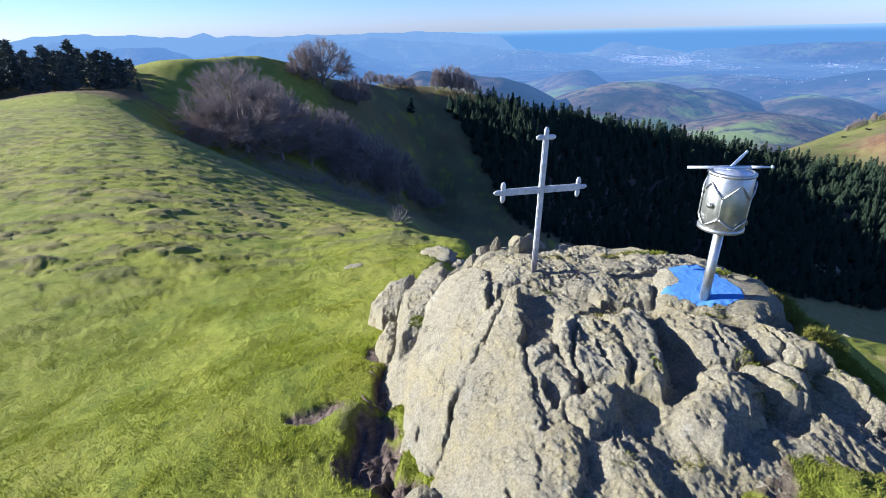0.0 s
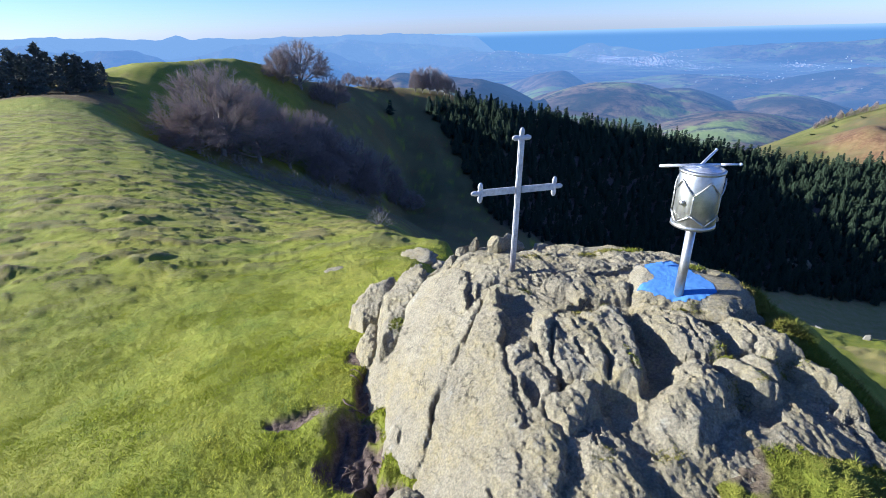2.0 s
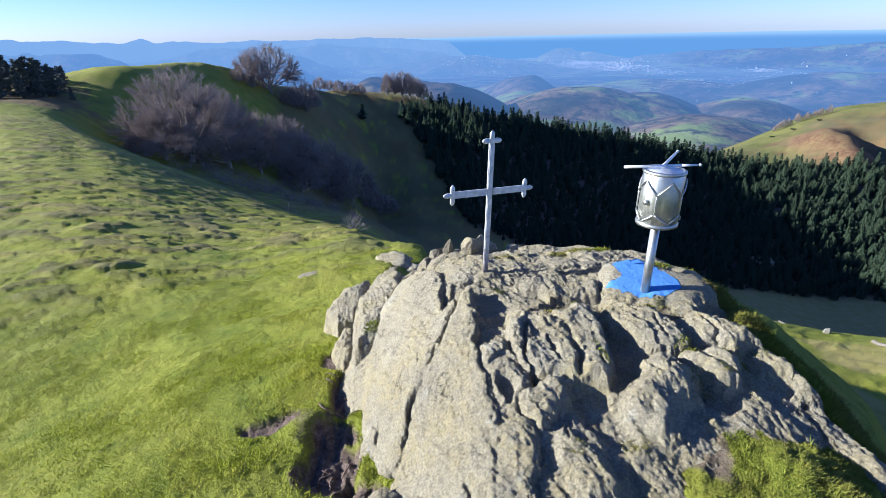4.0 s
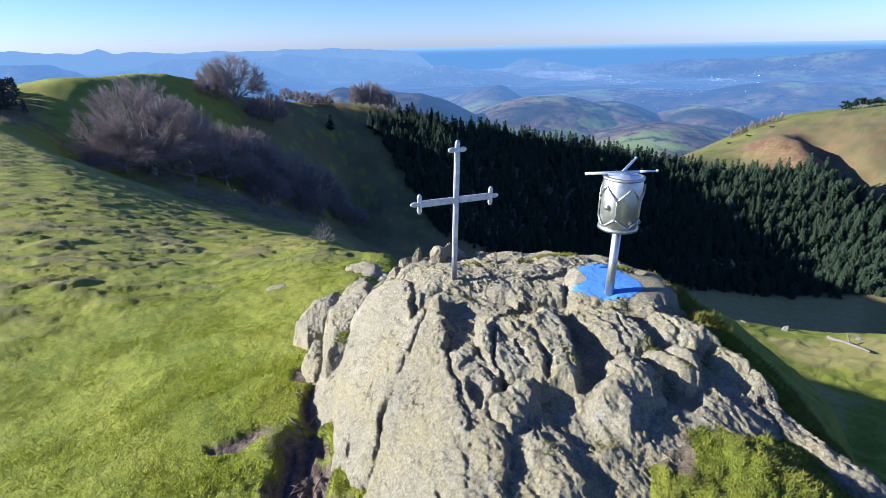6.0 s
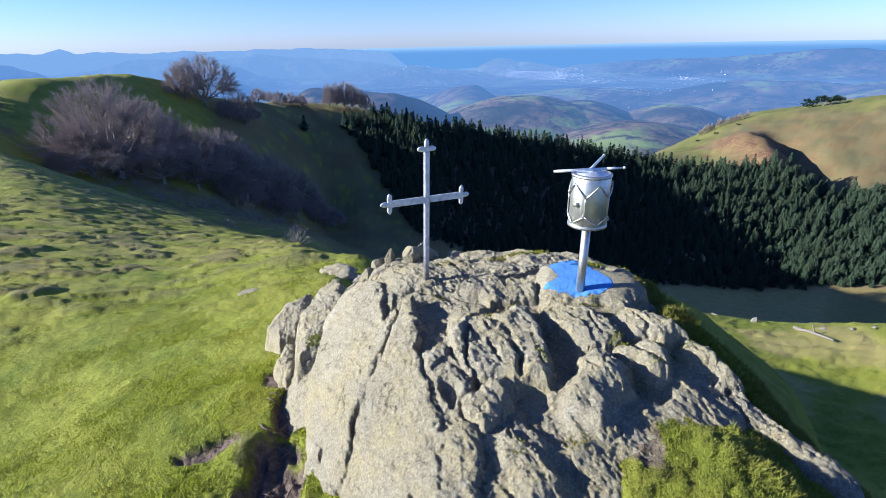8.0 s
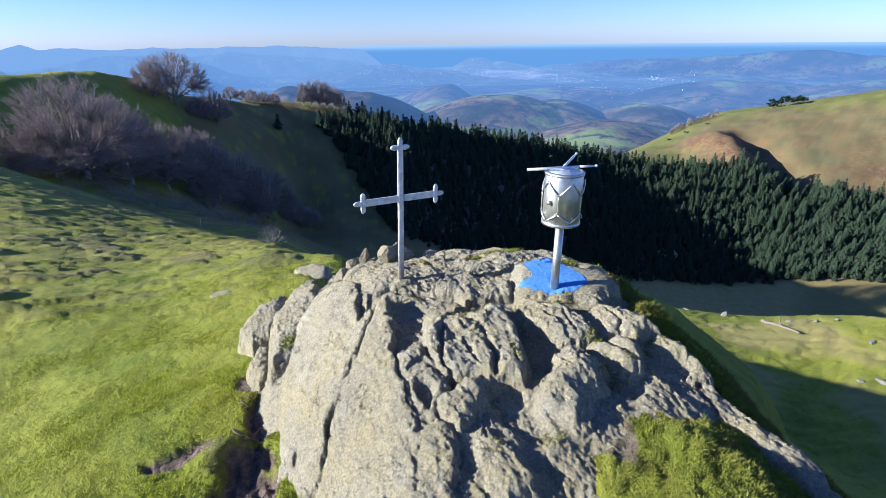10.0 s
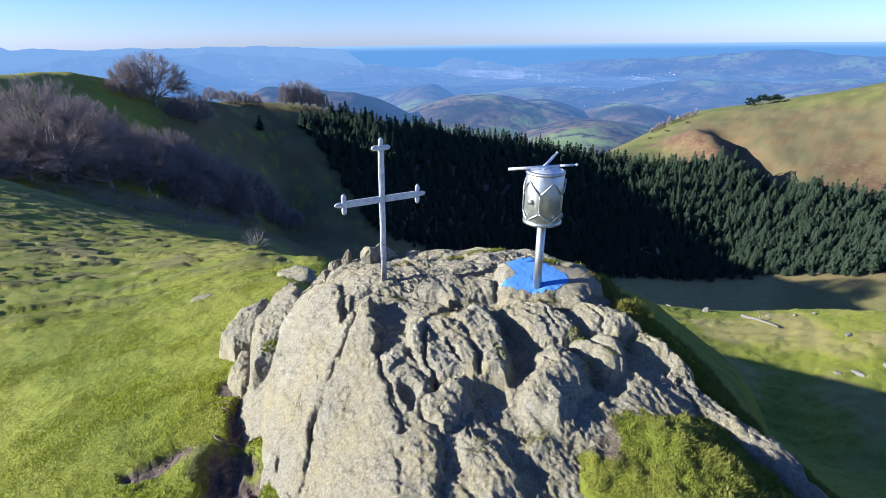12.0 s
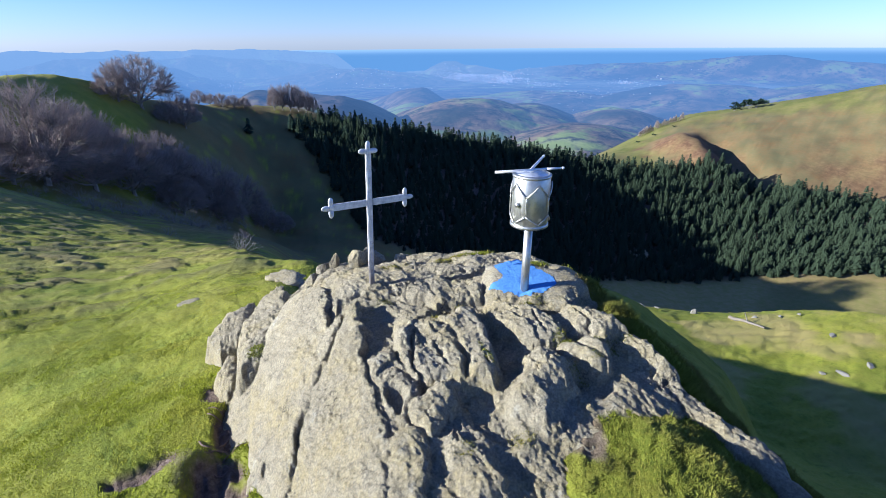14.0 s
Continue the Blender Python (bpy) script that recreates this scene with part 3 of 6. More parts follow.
def build_ground():
    n, m = GX.shape
    verts = np.stack([GX, GY, GZ], -1).reshape(-1, 3)
    me = mesh_from("ground", verts, ring_faces(n, m), M_TURF)
    soil = np.zeros_like(GX)
    for cx, cy, a, b, turn, depth in HOLLOWS:
        hole = blob(GX + 0.05 * fractal(GX, GY, 6, 3, 0.5, 25), GY + 0.05 * fractal(GX, GY, 6, 3, 0.5, 26), cx, cy, a * 1.2, b * 1.12, turn)
        soil = np.maximum(soil, smoothstep(hole, 0, 0.1) * smoothstep(hole + 0.25 * fractal(GX, GY, 9, 3, 0.6, 31), 0.12, 0.45))
    for cx, cy, a, b, turn, up in MOUNDS:
        soil = np.maximum(soil, 0.5 * smoothstep(blob(GX, GY, cx, cy, a, b, turn) + 0.3 * fractal(GX, GY, 4, 3, 0.6, 32), 0.35, 0.8))
    wob = fractal(GX, GY, 0.05, 4, 0.55, 41)
    wob2 = fractal(GX, GY, 0.35, 4, 0.6, 43)
    far_r = R2 / stretch(TT)
    to_foot = R2 / (over_bearing(FOOT_R, TH) * stretch(TH))[:, None]
    fine_wob = fractal(GX, GY, 0.12, 4, 0.6, 45)
    # bracken on the far hill flanks, on the ridge by the spruces and over the valley sides
    bracken = smoothstep(far_r, 165, 185) * smoothstep(TT + 3 * wob, 38, 42) * (1 - smoothstep(far_r + 12 * wob + 6 * fine_wob - 0.4 * (TT - 48), 232, 262)) * (0.85 + 0.15 * smoothstep(fine_wob, -0.4, 0.4))
    bracken = np.maximum(bracken, 0.5 * smoothstep(-TT + 2 * wob2, 28.5, 31) * smoothstep(R2, 76, 84) * (1 - smoothstep(R2 + 5 * wob, 95, 120)))
    bracken = np.maximum(bracken, 0.85 * smoothstep(TT + 3 * wob, -26, -22) * (1 - smoothstep(TT, 34, 38)) * smoothstep(R2, 44, 60) * smoothstep(wob2 + 1.25, 0, 0.9) * (1 - smoothstep(-TT + 0 * R2, 11, 14) * smoothstep(R2, 78, 92)))
    # brown tint where the tussocks of the meadow rise
    bracken = np.maximum(bracken, 0.65 * (1 - smoothstep(TT, 0, 8)) * smoothstep(R2, 4.5, 9) * (1 - smoothstep(R2, 50, 66)) * smoothstep(tussocks(GX, GY) + 0.3 * wob2, 0.12, 0.55))
    straw = smoothstep(TT, 36, 42) * smoothstep(R2 + 6 * wob, 45, 60) * (1 - smoothstep(far_r, 130, 150)) * 0.5 * (1 - 0.8 * smoothstep(to_foot, 0.84, 0.92))
    straw = np.maximum(straw, 0.7 * smoothstep(TT, 36, 42) * smoothstep(R2, 14, 18) * (1 - smoothstep(R2, 40, 50)) * smoothstep(wob2, -0.3, 0.6))
    # dry grass on the tussocks of the meadow
    straw = np.maximum(straw, 0.35 * (1 - smoothstep(TT, 0, 8)) * smoothstep(R2, 4, 12) * (1 - smoothstep(R2, 60, 70)) * smoothstep(fractal(GX * 0.45, GY * 1.5, 1.3, 4, 0.6, 47), -0.1, 0.7))
    straw = np.maximum(straw, 0.18 * smoothstep(R2, 70, 130) * smoothstep(fine_wob + 0.5, 0, 1))
    field = smoothstep(TT, 34, 38) * smoothstep(R2, 50, 62) * (1 - smoothstep(to_foot, 1.0, 1.06))
    bracken = np.maximum(bracken, 0.25 * field * smoothstep(to_foot + 0.03 * wob - 0.003 * (TT - 45), 0.86, 0.93))
    # needle litter under the conifers
    crest = (over_bearing(CREST_R, TH) * stretch(TH))[:, None]
    soil = np.maximum(soil, 0.9 * smoothstep(TT, 7, 11) * (1 - smoothstep(TT, 70, 76)) * smoothstep(to_foot, 1.0, 1.05) * (1 - smoothstep(R2 / crest, 0.98, 1.03)))
    # bare soil between the rock and the mossy bank
    seat = blob(GX, GY, 1.11, 1.27, 0.10, 0.26, -14)
    soil = np.maximum(soil, 0.9 * smoothstep(seat, 0, 0.1) * smoothstep(seat + 0.3 * fractal(GX, GY, 9, 3, 0.6, 33), 0.1, 0.6))
    # rusty bracken on the spur and on the lower flank of the far hill
    (x0, y0), (x1, y1) = SPUR
    along = ((GX - x0) * (x1 - x0) + (GY - y0) * (y1 - y0)) / ((x1 - x0) ** 2 + (y1 - y0) ** 2)
    off = ((GX - x0) * (y1 - y0) - (GY - y0) * (x1 - x0)) / math.hypot(x1 - x0, y1 - y0)
    rust = smoothstep(along + 0.15 * wob, -0.15, 0.25) * (1 - smoothstep(along, 1.4, 1.8)) * smoothstep(off + 10 * fine_wob, -30, -16) * (1 - smoothstep(off + 10 * fine_wob, 12, 34))
    rust = np.maximum(rust, 0.75 * smoothstep(TT + 2.5 * wob, 53, 57) * smoothstep(far_r, 165, 180) * (1 - smoothstep(far_r + 14 * wob, 205, 232)))
    rust = np.maximum(rust, 0.55 * field * smoothstep(TT, 47, 53) * smoothstep(to_foot + 0.03 * wob - 0.003 * (TT - 45), 0.90, 0.96))
    straw = np.maximum(straw, 0.95 * field * (1 - smoothstep(TT, 50, 56)) + 0.5 * field)
    rust = np.maximum(rust, 0.7 * smoothstep(-TT + 2 * wob2, 28.5, 31) * smoothstep(R2, 76, 84) * (1 - smoothstep(R2 + 5 * wob, 95, 120)))
    layer(me, "rust", rust)
    layer(me, "olive", smoothstep(R2, 75, 120) * smoothstep(TT, 20, 30))
    layer(me, "soil", soil)
    layer(me, "bracken", bracken)
    layer(me, "straw", straw)
    return tagged(new("ground", me), "grazed green hill turf with bare soil and bracken", "ground", kind="structure")


build_ground()


# ---- far country and sea ----
# hills: bearing, distance, half width in degrees, depth share, elevation of the top in degrees
HILLS = [
    (-35, 2900, 5, 0.08, -0.75), (-30.5, 2700, 3, 0.07, -1.45), (-18, 3300, 8, 0.07, -1.5), (-29, 2300, 4.5, 0.10, -1.5),
    (-42, 2500, 4, 0.10, -1.4), (-9, 3400, 7, 0.06, -1.35), (-4, 3400, 8, 0.05, -1.5), (-10, 2600, 3.5, 0.12, -2.3),
    (-24.5, 900, 3.2, 0.12, -1.9), (3, 700, 7, 0.14, -4.3), (-1, 720, 3.5, 0.14, -4.5), (9, 2700, 6, 0.07, -2.5),
    (14, 1300, 2.6, 0.12, -4.7), (18.9, 3300, 2.4, 0.05, -1.95), (22.5, 3350, 3.0, 0.04, -2.25), (20.5, 800, 6.5, 0.16, -5.75),
    (27, 850, 4.0, 0.16, -6.5), (37.2, 900, 3.6, 0.14, -6.25),
    (46, 1500, 8, 0.14, -4.1), (58, 1400, 8, 0.14, -3.6),
    (11, 600, 9, 0.2, -8.6), (33, 620, 5, 0.2, -8.4), (-45, 1500, 8, 0.2, -1.8), (-16, 1900, 6, 0.12, -2.6), (30, 1500, 7, 0.1, -5.0),
]


def far_elevation(r):
    return np.interp(r, [380, 450, 600, 900, 1500, 2200, 3000, 3500, 4200, 4900], [-14, -12.6, -10.4, -8.3, -6.2, -4.8, -3.7, -3.2, -2.8, -2.6])


far = {}


def build_far():
    th = np.concatenate([np.linspace(-180, -66, 70, endpoint=False), np.linspace(-66, 80, 900, endpoint=False), np.linspace(80, 180, 60)])
    rr = np.geomspace(400, 3900, 240)
    t2, r2 = np.meshgrid(th, rr, indexing="ij")
    x, y = r2 * np.sin(np.radians(t2)), r2 * np.cos(np.radians(t2))
    base = EYE + r2 * np.tan(np.radians(far_elevation(r2)))
    z = base.copy()
    wob = fractal(x, y, 1 / 520, 5, 0.5, 71)
    warp_t = t2 + 1.6 * fractal(x, y, 1 / 600, 4, 0.55, 73)
    warp_r = np.log(r2) + 0.05 * fractal(x, y, 1 / 500, 4, 0.55, 75)
    crag = 1 - np.abs(fractal(x, y, 1 / 330, 5, 0.5, 79))
    for b, r0, w, deep, top in HILLS:
        u, v = (warp_t - b) / (2.0 * w), (warp_r - math.log(r0)) / (2.2 * deep)
        d2 = np.clip(1 - u * u - v * v, 0, 1)
        shape = d2 ** 1.6 * (0.72 + 0.38 * crag)
        rise = r0 * (math.tan(radians(top + (0.25 if r0 > 2200 and b < -6 else -0.05))) - math.tan(radians(float(far_elevation(r0)))))
        z = np.maximum(z, base + rise * np.minimum(shape, 1.0))
    # pale ranges along the coast, one cone above the rest
    rim = np.interp(t2, [-60, -44, -39, -37.2, -33.2, -30.5, -27, -24.6, -23.3, -22.1, -18.6, -10.7, -3, 2.5, 6.5, 9], [-.9, -.8, -.54, -.03, .03, -.11, -.42, -.34, .03, -.43, -.47, -.58, -.62, -.80, -1.1, -3])
    rim = rim + 0.10 * fractal(t2, r2 * 0, 0.45, 5, 0.55, 81)
    z = np.maximum(z, base + (EYE + r2 * np.tan(np.radians(rim)) - base) * np.exp(-((r2 - 3700) / 130) ** 2))
    # long dark ridge between the valley and the sea
    ridge = np.interp(t2, [24, 26.2, 27.8, 34, 41.2, 45.2, 48.6, 50.7, 53.6, 57.8, 68, 80], [-3.4, -2.9, -2.7, -2.31, -2.09, -1.72, -1.43, -1.42, -1.8, -1.89, -2.2, -3.4])
    over = np.exp(-((r2 - 3050) / 190) ** 2)
    ridge = ridge + 0.05 * fractal(t2, r2 * 0, 0.6, 5, 0.55, 83)
    z = np.maximum(z, base + (EYE + r2 * np.tan(np.radians(ridge)) - base) * over)
    away = np.abs(t2) > 68
    z = np.where(away, np.maximum(z, EYE + r2 * np.tan(np.radians(-2.0 + 0.8 * wob)) * smoothstep(r2, 900, 2600) + base * (1 - smoothstep(r2, 900, 2600))), z)
    z = z + r2 * 0.0016 * wob + r2 * 0.0028 * (1 - smoothstep(r2, 1400, 2600) * 0.7) * (0.5 - np.abs(fractal(x, y, 1 / 130, 5, 0.5, 77)))
    far.update(th=th, r=rr, z=z)
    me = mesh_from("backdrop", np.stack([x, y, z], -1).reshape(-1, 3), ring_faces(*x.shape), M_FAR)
    # share of painted haze grows with distance, less on the long ridge
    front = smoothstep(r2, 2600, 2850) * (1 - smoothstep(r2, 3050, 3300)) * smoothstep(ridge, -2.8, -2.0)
    layer(me, "haze_glow", 0.88 - 0.80 * np.exp(-(r2 - 330) / 850) - 0.13 * front + 0.035 * smoothstep(r2, 3400, 3600))
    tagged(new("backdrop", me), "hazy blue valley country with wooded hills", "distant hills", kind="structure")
    rs = np.geomspace(3000, 4980, 40)
    t3, r3 = np.meshgrid(th, rs, indexing="ij")
    el = np.interp(r3, [3000, 3500, 4100, 4980], [-4.4, -3.3, -1.7, -0.76])
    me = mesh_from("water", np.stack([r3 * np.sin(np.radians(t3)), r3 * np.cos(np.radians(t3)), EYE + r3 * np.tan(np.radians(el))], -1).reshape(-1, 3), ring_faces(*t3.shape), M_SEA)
    # the painted sea haze thickens up to the horizon
    layer(me, "haze_glow", 0.75 + 0.2 * smoothstep(r3, 4200, 4980) ** 2)
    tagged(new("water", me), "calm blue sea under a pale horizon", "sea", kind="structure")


build_far()
FAR_TH, FAR_R, FAR_Z = far["th"], far["r"], far["z"]


def build_towns():
    """Pale houses of the far towns, scattered over the plain before the coast."""
    rng = random.Random(8)
    verts, faces, haze_glow = [], [], []
    groups = [(20.5, 2900, 2.2, 120, 300), (24.5, 2750, 2.2, 120, 260), (31.2, 1900, 1.6, 90, 110), (10, 2500, 5, 240, 60), (39, 2200, 6, 300, 70),
              (50, 2000, 7, 300, 60), (29, 2450, 2.0, 120, 50), (37, 2650, 1.4, 60, 50), (-4, 2600, 4, 200, 30), (33, 1500, 4, 140, 30)]
    for th0, r0, wide, deep, count in groups:
        for _ in range(int(count * 2.2)):
            th, r = th0 + rng.gauss(0, wide * 0.6), r0 + rng.gauss(0, deep)
            x, y = r * math.sin(radians(th)), r * math.cos(radians(th))
            i, j = int(np.clip(np.searchsorted(FAR_TH, th), 1, len(FAR_TH) - 1)), int(np.clip(np.searchsorted(FAR_R, r), 1, len(FAR_R) - 1))
            z = FAR_Z[i - 1:i + 1, j - 1:j + 1].max()
            a, b, h = (v * r / 2800 for v in (rng.uniform(0.6, 2.8), rng.uniform(0.5, 1.5), rng.uniform(0.6, 1.6)))
            k = len(verts)
            w = rng.uniform(0, 3.1)
            c, s = math.cos(w), math.sin(w)
            for dz in (-2, h):
                for dx, dy in ((-a, -b), (a, -b), (a, b), (-a, b)):
                    verts.append((x + dx * c - dy * s, y + dx * s + dy * c, z + dz))
            faces += [(k, k + 1, k + 5, k + 4), (k + 1, k + 2, k + 6, k + 5), (k + 2, k + 3, k + 7, k + 6), (k + 3, k, k + 4, k + 7), (k + 4, k + 5, k + 6, k + 7)]
            haze_glow += [rng.uniform(0.58, 0.86)] * 8
    k = Mat("pale_walls", 0.9)
    k.color(k.mix(k.step(k.island(), 0.6, 0.75), (0.80, 0.78, 0.74), (0.62, 0.36, 0.26)))
    # bluish emission on the walls imitates haze before the houses
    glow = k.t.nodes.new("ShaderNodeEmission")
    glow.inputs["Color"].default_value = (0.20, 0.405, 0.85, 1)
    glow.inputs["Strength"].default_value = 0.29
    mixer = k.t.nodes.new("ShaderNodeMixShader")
    k.link(k.attr("haze_glow"), mixer.inputs[0])
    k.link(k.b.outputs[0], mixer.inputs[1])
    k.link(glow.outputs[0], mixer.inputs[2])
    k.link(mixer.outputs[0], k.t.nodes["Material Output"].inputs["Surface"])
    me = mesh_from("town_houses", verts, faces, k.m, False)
    layer(me, "haze_glow", haze_glow)
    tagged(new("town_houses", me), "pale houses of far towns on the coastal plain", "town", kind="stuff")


build_towns()


# ---- the rock outcrop ----
# blocks at the back of the outcrop in plan: centre, half sizes, turn, rise, slope right, slope ahead, roundness
BLOCKS = [
    (0.16, 2.40, 0.16, 0.22, -12, 0.00, -0.05, 0.0, 0.03),
    (0.52, 2.62, 0.36, 0.24, 0, -0.01, 0.0, 0.05, 0.02),
    (0.95, 2.55, 0.35, 0.17, -6, -0.02, 0.0, -0.05, 0.02),
    (1.20, 2.62, 0.22, 0.16, 15, 0.0, 0.0, 0.0, 0.05),
    (1.62, 2.28, 0.14, 0.12, 0, 0.02, 0.0, 0.0, 0.05),
    (0.42, 3.10, 0.34, 0.22, 20, 0.0, 0.0, 0.0, 0.04),
    (0.90, 3.05, 0.30, 0.25, -10, -0.02, 0.0, 0.0, 0.05),
    (0.10, 1.00, 0.30, 0.18, 0, -0.05, 0.1, 0.0, 0.03),
]
# cracks: corner points in plan, width, depth
CRACKS = [
    ([(0.32, 2.26), (0.25, 2.13), (0.19, 2.02), (0.11, 1.89)], 0.006, 0.030),
    ([(0.11, 1.89), (0.05, 1.80), (0.03, 1.74)], 0.013, 0.055),
    ([(0.03, 1.74), (-0.03, 1.64), (-0.06, 1.55)], 0.006, 0.03),
    ([(-0.12, 1.82), (-0.12, 1.76)], 0.012, 0.035),
    ([(-0.01, 1.60), (-0.02, 1.50)], 0.010, 0.03),
    ([(0.355, 1.70), (0.335, 1.50), (0.325, 1.30)], 0.005, 0.03),
    ([(0.20, 1.30), (0.21, 1.20)], 0.010, 0.035),
    ([(0.61, 1.97), (0.575, 1.81), (0.54, 1.62)], 0.009, 0.05),
    ([(0.74, 1.95), (0.76, 1.79), (0.78, 1.70), (0.73, 1.60)], 0.013, 0.06),
    ([(0.68, 1.92), (0.70, 1.80), (0.68, 1.68)], 0.007, 0.035),
    ([(0.86, 1.92), (0.87, 1.80), (0.84, 1.62)], 0.006, 0.03),
    ([(1.03, 2.07), (1.22, 1.96), (1.40, 1.88)], 0.010, 0.03),
    ([(0.60, 2.36), (0.85, 2.36), (1.05, 2.33)], 0.009, 0.035),
    ([(0.30, 2.40), (0.42, 2.42), (0.62, 2.30), (0.72, 2.20)], 0.010, 0.04),
    ([(1.12, 1.92), (1.18, 1.80), (1.17, 1.68)], 0.006, 0.025),
    ([(1.36, 1.86), (1.42, 1.74), (1.40, 1.66)], 0.008, 0.03),
    ([(0.95, 1.62), (1.02, 1.52), (1.02, 1.42)], 0.005, 0.02),
    ([(0.24, 2.42), (0.27, 2.36), (0.26, 2.28)], 0.020, 0.06),
]


RIDGE = [(1.60, 1.50, 0.36), (1.64, 1.36, 0.325), (1.67, 1.22, 0.30), (1.70, 1.08, 0.28), (1.73, 0.90, 0.25), (1.72, 0.70, 0.21)]


# scooped hollows with smooth walls: centre, half sizes, turn, depth
SCOOPS = [(0.50, 2.10, 0.13, 0.20, 10, 0.026), (0.98, 1.74, 0.09, 0.20, -12, 0.035), (0.435, 1.63, 0.045, 0.07, 0, 0.045), (0.78, 1.40, 0.09, 0.20, 10, 0.035), (1.28, 1.44, 0.10, 0.06, -20, 0.04)]


def inside(x, y, outline):
    """Distance to the edge of an outline in plan, positive inside it."""
    near, within = np.full_like(x, 9.0), np.zeros(x.shape, bool)
    for (x0, y0), (x1, y1) in zip(outline, outline[1:] + outline[:1]):
        s = np.clip(((x - x0) * (x1 - x0) + (y - y0) * (y1 - y0)) / ((x1 - x0) ** 2 + (y1 - y0) ** 2), 0, 1)
        near = np.minimum(near, np.hypot(x - x0 - s * (x1 - x0), y - y0 - s * (y1 - y0)))
        if y0 != y1:
            within ^= ((y0 > y) != (y1 > y)) & (x < x0 + (y - y0) * (x1 - x0) / (y1 - y0))
    return np.where(within, near, -near)


def slab(z, x, y, seat, outline, rise, gx=0.0, gy=0.0, rim=0.02, drop=0.012, steep=3.0):
    """Lay a slab on the rock: it rises over its seat, leans by gx and gy, and is worn round along its rim."""
    cx, cy = sum(p[0] for p in outline) / len(outline), sum(p[1] for p in outline) / len(outline)
    d = inside(x, y, outline)
    top = seat + rise + gx * (x - cx) + gy * (y - cy) - drop * np.clip(1 - d / rim, 0, 1) ** 2 - steep * np.clip(-d, 0, 1)
    return np.maximum(z, np.where(d > -0.12, top, -9))


def facets(x, y, size, step, tilt, seed):
    """Broken facets: every cell of an uneven mosaic has a height and a lean of its own."""
    p, q = (x * 0.94 + y * 0.34) / size, (-x * 0.34 + y * 0.94) / (size * 1.7)
    ip, iq = np.floor(p), np.floor(q)
    best, out = np.full_like(p, 9.0), np.zeros_like(p)
    for a in (-1, 0, 1):
        for b in (-1, 0, 1):
            cp, cq = ip + a, iq + b
            sp = cp + 0.5 + 0.45 * value_noise(cp + 0.5, cq + 0.5, seed) * 1.6
            sq = cq + 0.5 + 0.45 * value_noise(cp + 0.5, cq + 0.5, seed + 1) * 1.6
            d = (p - sp) ** 2 + (q - sq) ** 2
            h = step * value_noise(cp + 0.5, cq + 0.5, seed + 2) * 1.6
            gp, gq = tilt * value_noise(cp + 0.5, cq + 0.5, seed + 3) * 1.6, tilt * value_noise(cp + 0.5, cq + 0.5, seed + 4) * 1.6
            here = h + size * (gp * (p - sp) + gq * (q - sq))
            out = np.where(d < best, here, out)
            best = np.minimum(best, d)
    return out


